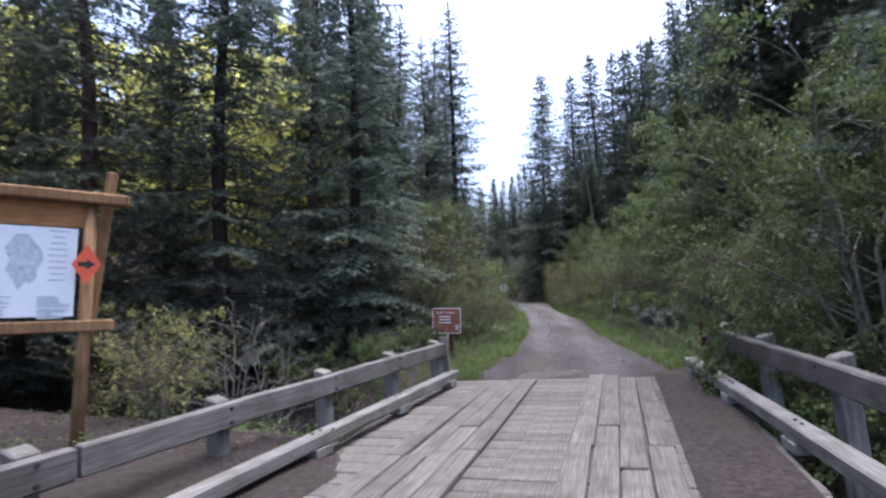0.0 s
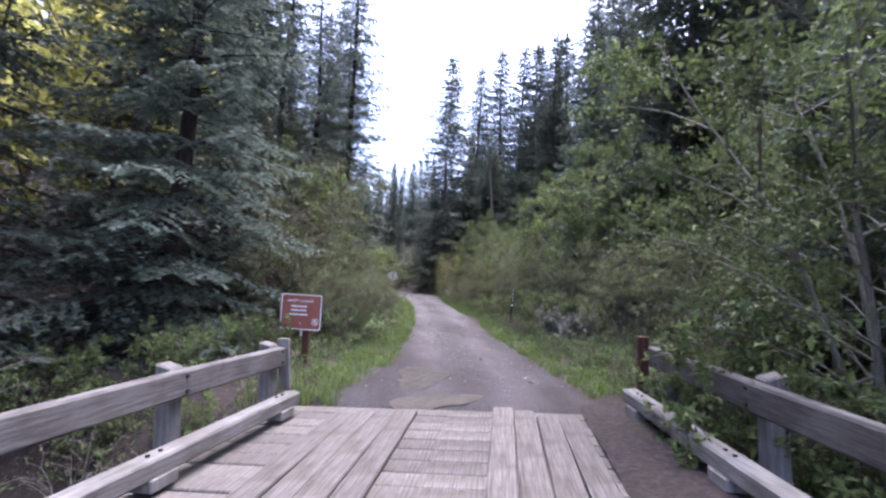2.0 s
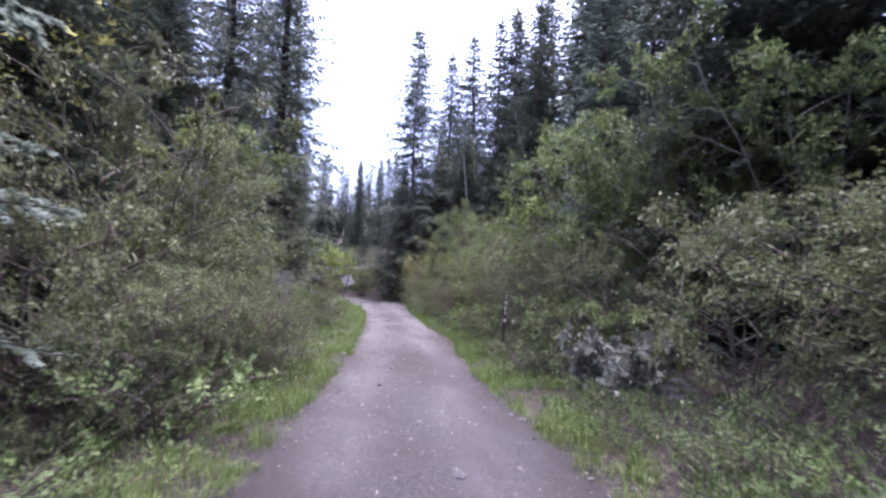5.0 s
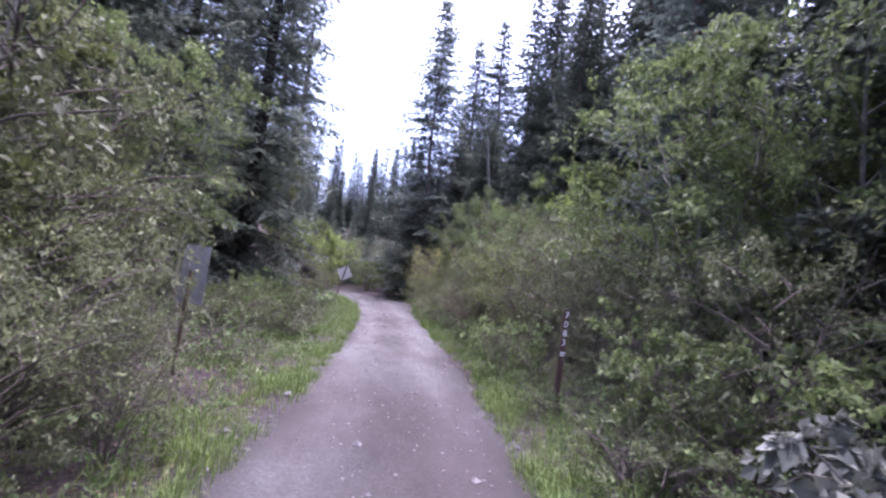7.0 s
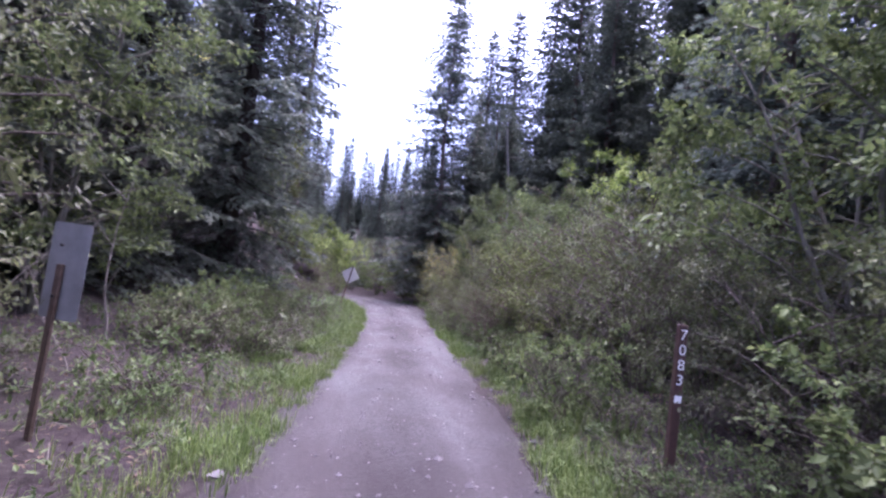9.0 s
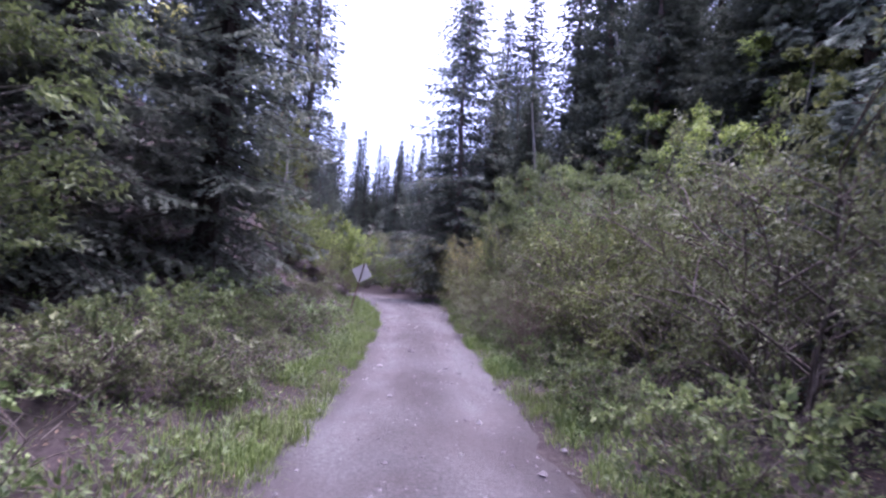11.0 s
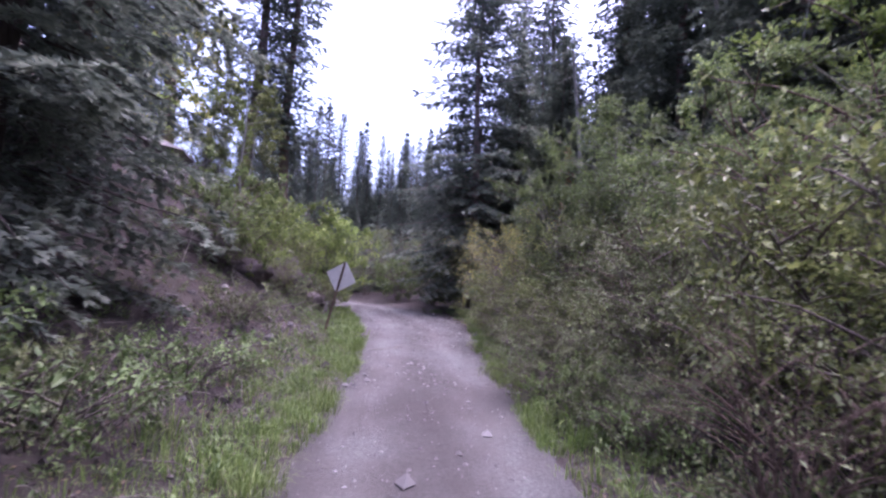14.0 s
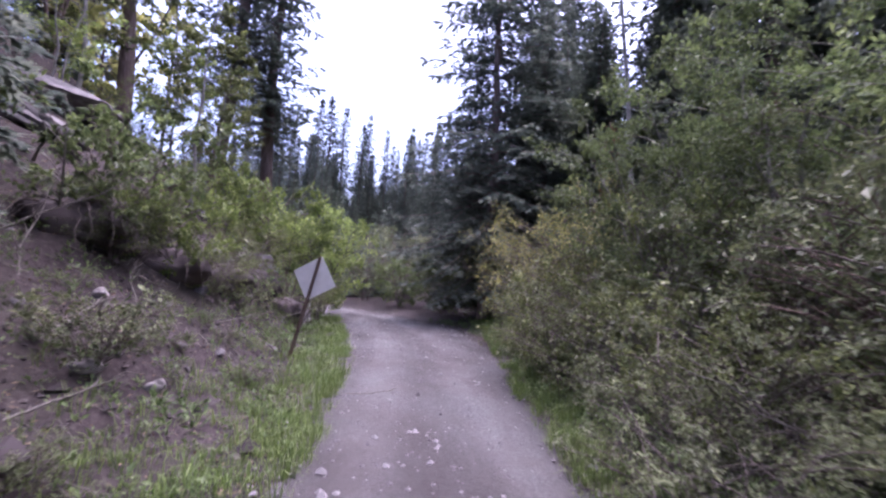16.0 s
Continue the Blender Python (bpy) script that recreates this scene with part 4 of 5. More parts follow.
def clods(count, seed):
    """Earth clods and small stones on the bank."""
    q = np.random.default_rng(seed)
    y = q.uniform(27, 47, count)
    x = np.interp(y, [27, 33, 39, 46], [3.6, 4.0, 3.9, 2.9]) - np.abs(q.normal(0, 2.0, count)) - 0.1
    s = 0.015 * q.lognormal(0, 0.6, count)
    p = np.stack([x, y, height(x, y) + s * 0.25], -1)
    base = np.array([(1, 0, 0), (0, 1, 0), (-1, 0, 0), (0, -1, 0), (0, 0, 1), (0, 0, -1)], float)
    v = base[None] * (s[:, None, None] * q.uniform(0.5, 1.2, (count, 6, 1))) + q.normal(0, 0.2, (count, 6, 3)) * s[:, None, None]
    f = np.array([(0, 1, 4), (1, 2, 4), (2, 3, 4), (3, 0, 4), (1, 0, 5), (2, 1, 5), (3, 2, 5), (0, 3, 5)])
    return (v + p[:, None]).reshape(-1, 3), (np.arange(count)[:, None, None] * 6 + f[None]).reshape(-1, 3)


tagged(new("bank_rubble", mesh_of("bank_rubble", *clods(7000, 31), CLOD)), "loose earth clods and chips of stone on the bank", "rubble", kind="stuff")

# ---- fallen and dead wood ----
def stick(x, y, length, turn, tilt, r, seed, label="bare grey dead branch", lift=0.0, forks=3):
    """A crooked dead branch, with a few forks, from its thick end."""
    q = np.random.default_rng(seed)
    u = np.linspace(0, 1, 8)
    bend = q.uniform(-0.12, 0.12, 2)
    line = np.stack([length * u, length * bend[0] * np.sin(3 * u) + q.normal(0, 0.012 * length, 8), length * bend[1] * u**2 + q.normal(0, 0.008 * length, 8)], -1)
    pieces = [tube(line, r * (1 - 0.75 * u), 6)]
    for k in range(forks):
        i = 2 + int(q.integers(5))
        d = unit(np.array([1, q.choice([-1, 1]) * q.uniform(0.4, 1.0), q.uniform(-0.2, 0.6)]))
        n = length * q.uniform(0.12, 0.35)
        pieces.append(tube(np.stack([line[i], line[i] + d * n * 0.5 + q.normal(0, 0.03 * n, 3), line[i] + d * n]), [r * 0.45, r * 0.3, r * 0.12], 4))
    ob = new("dead_branch", mesh_of("dead_branch", *gather(pieces), TWIG, True))
    ob.matrix_basis = pose(x, y, at_ground(x, y) + lift, 0, -tilt, turn)
    return tagged(ob, label, "branch", "dead branches")


for i, (x, y, n, turn, tilt, r) in enumerate([
        (0.4, 37.0, 1.6, -60, 60, 0.022), (-0.9, 39.6, 2.0, 200, 55, 0.022), (0.2, 41.2, 1.5, 60, 62, 0.018), (1.6, 38.9, 0.9, 180, 25, 0.016), (2.3, 42.4, 1.1, 0, 15, 0.02),
        (0.8, 34.6, 1.4, 150, 35, 0.022), (1.7, 35.2, 1.2, 100, 20, 0.018), (0.3, 36.0, 1.7, 30, 30, 0.02), (2.4, 33.6, 0.9, 60, 12, 0.014), (-0.8, 38.2, 1.8, -20, 40, 0.03),
        (9.1, 32.6, 2.2, 160, 20, 0.014), (9.3, 33.6, 2.0, 185, 6, 0.013), (9.0, 34.6, 1.8, 150, 4, 0.012), (9.4, 36.8, 2.0, 195, 12, 0.014), (9.6, 35.4, 2.2, 170, 20, 0.013),
        (1.0, 35.6, 1.3, 95, 62, 0.016), (0.1, 37.6, 1.5, 80, 60, 0.02), (1.7, 36.8, 0.9, 120, 48, 0.014), (2.2, 38.0, 0.9, 10, 10, 0.014), (4.45, 36.9, 0.75, 0, 2, 0.012), (0.6, 24.3, 2.4, 100, 82, 0.022), (0.2, 23.8, 1.6, 140, 40, 0.016), (-0.4, 22.6, 2.2, 20, 50, 0.018), (1.0, 19.6, 1.8, 40, 60, 0.012)]):
    stick(x, y, n, turn, tilt, r, 300 + i)


def twigs(count, seed):
    """Thin dead twigs strewn over the bank and the forest floor."""
    q = np.random.default_rng(seed)
    y = q.uniform(12, 47, count)
    x = np.interp(y, [12, 20, 27, 33, 39, 46], [0.8, 2.6, 3.4, 3.8, 3.6, 2.6]) - np.abs(q.normal(0, 2.2, count))
    pieces = []
    for px, py in zip(x, y):
        n, a = q.uniform(0.12, 0.6), q.uniform(0, 6.28)
        e = np.array([px + n * math.cos(a), py + n * math.sin(a)])
        m = np.array([(px + e[0]) / 2 + q.normal(0, 0.05 * n), (py + e[1]) / 2 + q.normal(0, 0.05 * n)])
        line = [(*p, at_ground(*p) + lift) for p, lift in (((px, py), 0.01), (m, q.uniform(0.02, 0.10)), (e, q.uniform(0.0, 0.12)))]
        pieces.append(tube(np.array(line), q.uniform(0.003, 0.010) * np.array([1, 0.8, 0.4]), 4))
    return gather(pieces)


tagged(new("twig_litter", mesh_of("twig_litter", *twigs(420, 33), TWIG, True)), "thin grey dead twigs strewn over the ground", "twigs", kind="stuff")


# Roots hanging out of the cut bank.
for i in range(34):
    y = 35.5 + 8 * rng.random()
    x = 1.9 - 2.4 * rng.random() - 0.12 * (y - 36)
    ob = stick(x, y, rng.uniform(0.3, 0.9), rng.uniform(-40, 60), rng.uniform(-55, -10), rng.uniform(0.006, 0.016), 400 + i, "dark crooked root hanging out of the bank", rng.uniform(0.1, 0.3), 2)
    ob.name = "root"
    ob.data.materials[0] = TWIG_DARK

def root_wad(x, y, across, tall, seed, wood, label):
    """Roots laid bare by the washed-out bank: a lump of dark earth with crooked roots hanging over it."""
    q = np.random.default_rng(seed)
    ob = thing("root_wad", pose(x, y, at_ground(x, y, 0.3 * tall), 0, 0, 20), label, "roots")
    bm = bmesh.new()
    bmesh.ops.create_icosphere(bm, subdivisions=3, radius=1.0)
    for v in bm.verts:
        c = v.co
        k = 0.82 + 0.16 * math.sin(5 * c.x + 2 * c.z) * math.cos(4 * c.y) + 0.10 * math.sin(11 * c.z + 6 * c.y) + q.normal(0, 0.03)
        v.co = (c.x * k * across * 0.8, c.y * k * across * 0.7, tall * 0.5 + c.z * k * tall * 0.48)
    part("earth_lump", bm, CLOD, ob, "dark earth held by the roots", True)
    u = np.linspace(0, 1, 8)
    for i in range(30):
        az, end = q.uniform(0, 6.28), q.uniform(0.7, 1.15)
        top = tall * q.uniform(0.72, 1.0)
        way = np.array([math.cos(az), math.sin(az), 0])
        line = way * (across * end * (0.15 + 0.95 * u**0.8))[:, None] + np.array([0, 0, 1.0]) * (top * (0.80 + 0.75 * u - 1.45 * u**2.4))[:, None]
        line[1:] += q.normal(0, 0.03, (7, 3)) * u[1:, None]
        line[:, 2] = np.maximum(line[:, 2], -0.05)
        part_mesh("root", mesh_of("root", *tube(line, q.uniform(0.006, 0.018) * (1 - 0.75 * u), 5), wood, True), ob)
    return ob


for i, (x, y, a, h) in enumerate(((1.35, 38.4, 1.0, 0.75), (0.5, 37.3, 1.1, 0.8), (1.9, 41.6, 0.9, 0.9), (2.2, 43.6, 0.8, 0.9), (1.7, 39.9, 0.9, 0.7))):
    root_wad(x, y, a, h, 92 + i, TWIG_DARK, "dark root mass overhanging the washed-out earth bank")

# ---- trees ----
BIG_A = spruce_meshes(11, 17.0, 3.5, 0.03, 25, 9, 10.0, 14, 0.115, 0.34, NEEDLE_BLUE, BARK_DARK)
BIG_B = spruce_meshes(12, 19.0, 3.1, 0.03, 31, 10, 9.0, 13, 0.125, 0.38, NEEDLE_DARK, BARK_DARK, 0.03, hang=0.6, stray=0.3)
BIG_C = spruce_meshes(13, 19.0, 2.8, 0.18, 27, 8, 8.0, 12, 0.135, 0.38, NEEDLE_DARK, BARK_RED, 0.10, hang=0.6)
MID = [spruce_meshes(20 + i, 18.0, 2.7 - 0.2 * (i % 2), 0.03, 38, 8, 7.0, 10, 0.16, 0.34, NEEDLE_DARK if i % 2 else NEEDLE_BLUE, BARK, 0.06, hang=0.5, stray=0.35) for i in range(3)]
FAR = [spruce_meshes(30 + i, 20.0, 3.4 + 0.3 * (i % 2), 0.03, 50, 8, 6.0, 9, 0.19, 0.32, NEEDLE_FAR, BARK, 0.02 + 0.02 * i, False, 0.42, stray=0.55) for i in range(4)]
DEEP = [spruce_meshes(36 + i, 20.0, 3.3, 0.015, 40, 7, 3.2, 6, 0.34, 0.32, NEEDLE_FAR, BARK, 0.04, False, 0.42, stray=0.6) for i in range(2)]
PINE = spruce_meshes(41, 24.0, 2.2, 0.24, 46, 6, 6.0, 8, 0.2, 0.16, NEEDLE_FAR, BARK, 0.3, taper=0.5)


def conifer(meshes, x, y, h_from, h, turn=0.0, fat=1.0, lean=(0, 0), label="dark green spruce with drooping limbs", name="spruce_tree", group="spruces along the road"):
    k = h / h_from
    m = pose(x, y, at_ground(x, y, 0.1), lean[0], lean[1], turn) @ Matrix.Diagonal((k * fat, k * fat, k, 1))
    return plant(name, meshes, m, label, "tree", group)


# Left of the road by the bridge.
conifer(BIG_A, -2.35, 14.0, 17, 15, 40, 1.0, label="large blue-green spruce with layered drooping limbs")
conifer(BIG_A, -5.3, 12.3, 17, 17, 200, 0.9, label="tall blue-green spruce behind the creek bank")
conifer(BIG_C, -7.6, 11.2, 19, 18, 200, 1.0, (0, 3), label="tall dark spruce with a bare reddish lower trunk")
for x, y, n, t in ((-3.0, 20.4, 15, 200), (-8.8, 15.6, 12, 80)):
    conifer(FAR[int(t) % 4], x, y, 20, n, t, 0.95)
conifer(MID[1], -4.6, 17.5, 18, 18, 20)
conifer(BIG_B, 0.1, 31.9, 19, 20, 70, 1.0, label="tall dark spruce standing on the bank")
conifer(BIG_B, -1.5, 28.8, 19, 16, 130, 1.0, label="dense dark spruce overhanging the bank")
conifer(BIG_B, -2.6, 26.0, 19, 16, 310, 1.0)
conifer(MID[2], -1.7, 36.2, 18, 16, 250, 1.0)
conifer(MID[0], -5.0, 30.0, 18, 20, 160)
conifer(PINE, -3.0, 52.0, 24, 27, 10, 1.0, (0, 2), "tall thin pine with bare lower trunk", "pine_tree", "thin pines on the bank")
conifer(PINE, -0.95, 52.5, 24, 26, 120, 1.0, (0, 1), "tall thin pine with bare lower trunk", "pine_tree", "thin pines on the bank")
conifer(PINE, -5.5, 49.0, 24, 24, 220, 1.0, (0, 3), "tall thin pine with bare lower trunk", "pine_tree", "thin pines on the bank")
# Ahead and to the right.
for x, y, n, t in ((14.8, 41.5, 21, 15), (17.6, 43.5, 22, 70), (19.6, 40.0, 22, 130), (14.2, 36.0, 19, 200), (18.0, 34.0, 21, 250), (15.6, 31.0, 20, 300), (12.4, 54.5, 17, 20), (14.6, 57.0, 18, 160), (11.4, 50.5, 14, 90), (12.0, 18.5, 22, 40), (15.2, 16.0, 23, 110), (15.6, 11.0, 21, 190)):
    conifer(FAR[(int(t) // 5) % 4], x, y, 20, n, t, 0.9)
STRIPPED = spruce_meshes(43, 21.0, 3.7, 0.08, 48, 9, 6.5, 9, 0.19, 0.5, NEEDLE_DARK, PEELED, 0.05, hang=0.5, stray=0.45, bare=(radians(-104), 7.0, 11.0), girth=0.65)
conifer(STRIPPED, 9.0, 50.0, 21, 24, 0, 1.0, label="tall spruce with a pale bare strip of trunk")
conifer(FAR[0], 17.4, 73.0, 20, 29, 30, 1.0)
conifer(FAR[1], 20.6, 73.0, 20, 31.5, 130, 1.0)
conifer(FAR[2], 15.4, 47.0, 20, 23.5, 200, 0.85)
conifer(FAR[3], 17.0, 46.5, 20, 23.0, 20, 0.85)
conifer(FAR[0], 15.9, 38.0, 20, 20, 80, 1.0)
conifer(MID[0], 14.9, 28.6, 18, 17, 280, 1.0)
conifer(MID[2], 11.5, 24.5, 18, 16, 190, 1.0)
conifer(MID[1], 13.5, 22.6, 18, 17, 100, 1.1)
conifer(FAR[1], 17.0, 21.0, 20, 21, 260, 1.0)
conifer(MID[1], 13.0, 14.0, 18, 19, 45, 1.1)
conifer(MID[0], 10.5, 10.0, 18, 20, 145, 1.1)
conifer(MID[2], 9.0, 5.0, 18, 19, 245, 1.1)
conifer(MID[1], 13.5, 35.0, 18, 15, 10, 0.9)


RUSTY = spruce_meshes(44, 12.0, 1.5, 0.1, 34, 5, 4.0, 5, 0.30, 0.30, RED_NEEDLE, BARK_RED, 0.3)
conifer(RUSTY, 17.6, 40.4, 12, 11, 0, 1.0, (0, -6), "dead spruce with rust-red needles", group="dead trees")
conifer(RUSTY, 12.4, 46.0, 12, 7.5, 80, 0.8, (0, 0), "small dead spruce with rust-red needles", group="dead trees")


def snag(x, y, h, r, lean, turn, label):
    """A broken bare trunk with stubs."""
    q = np.random.default_rng(int(x * 10))
    z = np.linspace(-0.3, h, 9)
    line = np.stack([0.05 * np.sin(z), 0.05 * np.cos(z * 0.7), z], -1)
    pieces = [tube(line, r * (1 - 0.6 * z.clip(0) / h), 7)]
    for k in range(16):
        t = q.uniform(0.25, 0.97) * h
        a = q.uniform(0, 6.28)
        n = q.uniform(0.15, 0.9)
        s = np.array([0, 0, t])
        e = s + [n * np.cos(a), n * np.sin(a), -0.1 * n]
        pieces.append(tube(np.stack([s, e]), [0.022, 0.008], 4))
    ob = thing("dead_tree", pose(x, y, at_ground(x, y), lean[0], lean[1], turn), label, "tree", "dead trees")
    part_mesh("trunk", mesh_of("dead_trunk", *gather(pieces), BARK_PALE, True), ob)
    return ob


snag(17.4, 37.8, 13.0, 0.20, (0, -9), 0, "leaning broken dead trunk with pale stripped bark")
snag(16.9, 39.4, 12.0, 0.13, (0, -14), 0, "thin leaning dead trunk")
snag(12.9, 44.5, 11.0, 0.12, (0, -5), 0, "thin grey dead trunk among the spruces")


def forest(count, seed, xs, ys, kinds, heights, gap, keep_out, slope=None):
    """Conifers at random places. slope: in place of heights, the rise from the road to their tops."""
    q = np.random.default_rng(seed)
    placed = []
    for _ in range(count * 12):
        if len(placed) >= count:
            break
        x, y = q.uniform(*xs), q.uniform(*ys)
        off, half, _ = road_offset(np.array(x), np.array(y))
        if abs(float(off)) < keep_out or any((x - a) ** 2 + (y - b) ** 2 < gap**2 for a, b in placed):
            continue
        placed.append((x, y))
        tall = max(4.0, (y - 20) * q.uniform(*slope) + 1.6 - at_ground(x, y)) if slope else q.uniform(*heights)
        conifer(kinds[q.integers(len(kinds))], x, y, 20, tall, q.uniform(0, 360), q.uniform(0.8, 1.1), label="dark conifer in the dense forest", group="forest conifers")
    return placed


forest(7, 3, (-16, -7), (33, 60), FAR, (14, 21), 2.6, 7)
forest(3, 33, (-15, -9.5), (3, 15), FAR, (14, 20), 2.6, 7)
forest(12, 13, (-32, -20), (20, 66), DEEP, (15, 22), 3.0, 7)
forest(9, 4, (13, 20), (2, 44), FAR, (13, 20), 2.4, 8)
forest(12, 14, (11, 26), (49, 66), FAR, (8, 14), 2.2, 5)
forest(20, 15, (20, 34), (10, 70), DEEP, (15, 23), 2.8, 8)
forest(40, 5, (-22, 14), (88, 108), DEEP, None, 1.8, 5, (0.21, 0.335))
forest(16, 25, (14, 44), (82, 112), DEEP, (12, 18), 2.8, 5)
forest(34, 16, (-14, 22), (64, 76), DEEP, None, 1.5, 3.5, (0.11, 0.19))
forest(34, 17, (-18, 26), (76, 88), DEEP, None, 1.6, 4, (0.16, 0.265))
forest(16, 44, (12.5, 24), (46, 62), FAR, (12, 17), 2.0, 5)
forest(10, 6, (9.0, 13), (52, 70), FAR, (8, 12), 1.8, 3)
# Unseen conifers added behind the camera's start, only to be reflected.
forest(3, 8, (-26, -12), (-10, 2), DEEP, (12, 16), 3.0, 5)
forest(4, 9, (12, 26), (-12, 0), DEEP, (12, 16), 3.0, 5)


def far_woods(count, seed):
    """Woods on the far slopes, as one mass of small sprays."""
    q = np.random.default_rng(seed)
    a = q.uniform(-1.9, 1.9, count)
    r = 125 + 230 * q.random(count) ** 1.5
    x, y = 5 + r * np.sin(a), 20 + r * np.cos(a)
    z = height(x, y)
    h = q.uniform(12, 20, count)
    k = 26
    u = q.random((count, k)) ** 0.8
    az = q.uniform(0, 2 * np.pi, (count, k))
    rad = 2.6 * (1 - u) * 0.5
    p = np.stack([x[:, None] + rad * np.cos(az), y[:, None] + rad * np.sin(az), z[:, None] + h[:, None] * (0.04 + 0.93 * u)], -1).reshape(-1, 3)
    d = np.stack([np.cos(az), np.sin(az), -0.35 + 0 * az], -1).reshape(-1, 3)
    ln = (0.7 + 2.0 * (1 - u)).ravel()
    v, f = blades(p, d, np.tile([[0.0, 0, 1.0]], (len(p), 1)) + q.normal(0, 0.3, (len(p), 3)), ln, ln * 0.7, -0.2)
    return v, f


tagged(new("far_woods", mesh_of("far_woods", *far_woods(2200, 21), NEEDLE_FAR)), "dark conifer woods covering the distant slopes", "woods", kind="stuff")


def slope_woods(count, seed, xs, ys, heights, sprays):
    """Young conifers crowding the slope beyond the bend, as one mass of small sprays."""
    q = np.random.default_rng(seed)
    x, y = q.uniform(*xs, count), q.uniform(*ys, count)
    off, half, _ = road_offset(x, y)
    ok = np.abs(off) > half + 1.6
    x, y = x[ok], y[ok]
    n = len(x)
    h = q.uniform(*heights, n)
    u = q.random((n, sprays)) ** 1.25
    az = q.uniform(0, 2 * np.pi, (n, sprays))
    rad = (0.10 + 0.17 * h[:, None] * (1 - u)) * q.uniform(0.3, 1.0, u.shape)
    p = np.stack([x[:, None] + rad * np.cos(az), y[:, None] + rad * np.sin(az), height(x, y)[:, None] + h[:, None] * (0.02 + 0.95 * u)], -1).reshape(-1, 3)
    d = np.stack([np.cos(az), np.sin(az), -0.4 + 0.5 * u], -1).reshape(-1, 3)
    ln = (0.28 + 0.42 * (1 - u)).ravel() * q.uniform(0.7, 1.3, p.shape[0])
    return fans(p, d, unit(np.tile([[0.0, 0, 1.0]], (len(p), 1)) + q.normal(0, 0.35, (len(p), 3))), ln, 0.42)


_v, _f = gather([slope_woods(200, 22, (-14, 22), (63, 76), (2.0, 3.6), 110), slope_woods(260, 23, (-20, 28), (76, 105), (3.0, 5.0), 80)])
tagged(new("slope_woods", mesh_of("slope_woods", _v, _f, NEEDLE_FAR)), "young dark conifers crowding the slope beyond the bend", "woods", kind="stuff")

# ---- broad-leaved trees and shrubs ----
ALDER = leafy_meshes(51, 8.0, 3.1, 6, 17, 10, 30, 0.068, LEAF_ALDER, ALDER_BARK, 0.15, 0.55, 0.011)
ALDER_B = leafy_meshes(52, 6.0, 2.3, 5, 14, 8, 28, 0.068, LEAF_ALDER, ALDER_BARK, 0.12, 0.55, 0.011)
ASPEN = leafy_meshes(53, 6.5, 1.5, 1, 26, 8, 18, 0.075, LEAF_YOUNG, BARK_PALE, 0.15, 0.75, 0.014)
ASPEN_BRIGHT = leafy_meshes(54, 6.5, 1.8, 2, 22, 8, 18, 0.066, LEAF_BRIGHT, BARK_PALE, 0.15, 0.75, 0.012)
SPILL = leafy_meshes(67, 2.2, 1.4, 8, 7, 6, 13, 0.085, LEAF_ALDER, TWIG_DARK, 0.1, 0.55, 0.008)
WILLOW = [leafy_meshes(60 + i, 2.6, 1.9, 10, 7, 6, 20, 0.050, LEAF_WILLOW, TWIG_DARK, 0.1, 0.42, 0.008) for i in range(3)]
BRIGHT = leafy_meshes(68, 2.6, 1.8, 8, 7, 7, 15, 0.085, LEAF_BRIGHT, TWIG_DARK, 0.1, 0.6, 0.008)
YOUNG = leafy_meshes(65, 2.6, 1.8, 9, 7, 7, 17, 0.050, LEAF_YOUNG, TWIG_DARK, 0.1, 0.55, 0.008)
TURNING = leafy_meshes(66, 2.6, 1.7, 9, 7, 6, 11, 0.040, LEAF_AUTUMN, TWIG_DARK, 0.1, 0.5, 0.008)
LOW = [leafy_meshes(70 + i, 0.8, 0.8, 8, 4, 4, 10, 0.045, (LEAF_WILLOW, HERB)[i], TWIG_DARK, 0.1, 0.5, 0.012) for i in range(2)]
SUNNY = leafy_meshes(75, 9.0, 3.4, 3, 12, 7, 12, 0.22, LEAF_SUN_PAINTED, BARK, 0.2, 0.7, 0.016)
DEAD = leafy_meshes(77, 2.4, 0.75, 7, 6, 5, 0.3, 0.05, LEAF_WILLOW, TWIG, 0.2, 0.5, 0.006)


def shrub(meshes, x, y, k, turn, label, group="roadside shrubs", name="shrub", category="shrub", tall=1.0):
    return plant(name, meshes, pose(x, y, at_ground(x, y, 0.03), 0, 0, turn) @ Matrix.Diagonal((k, k, k * tall, 1)), label, category, group, ("branchwork", "foliage"))


shrub(ALDER, 6.7, 8.0, 1.0, 20, "leafy green alder overhanging the bridge rail", "alders by the bridge", "alder_tree", "tree")
shrub(ALDER, 10.7, 35.8, 0.85, 150, "tall leafy alder above the willows", "alders on the slope", "alder_tree", "tree")
shrub(ALDER_B, 11.4, 39.0, 1.15, 50, "tall leafy alder above the willows", "alders on the slope", "alder_tree", "tree")
shrub(ALDER_B, 8.4, 6.0, 1.1, 120, "leafy green alder beside the creek", "alders by the bridge", "alder_tree", "tree")
shrub(ALDER_B, 9.0, 10.5, 1.2, 220, "leafy green alder beside the creek", "alders by the bridge", "alder_tree", "tree")
shrub(ALDER_B, 10.4, 19.6, 1.2, 75, "tall leafy alder with pale slender stems", "alders on the slope", "alder_tree", "tree")
shrub(ALDER_B, 11.0, 16.8, 1.2, 15, "tall leafy alder with pale slender stems", "alders on the slope", "alder_tree", "tree")
shrub(ALDER_B, 9.0, 20.7, 1.15, 300, "tall leafy alder with pale slender stems", "alders on the slope", "alder_tree", "tree")
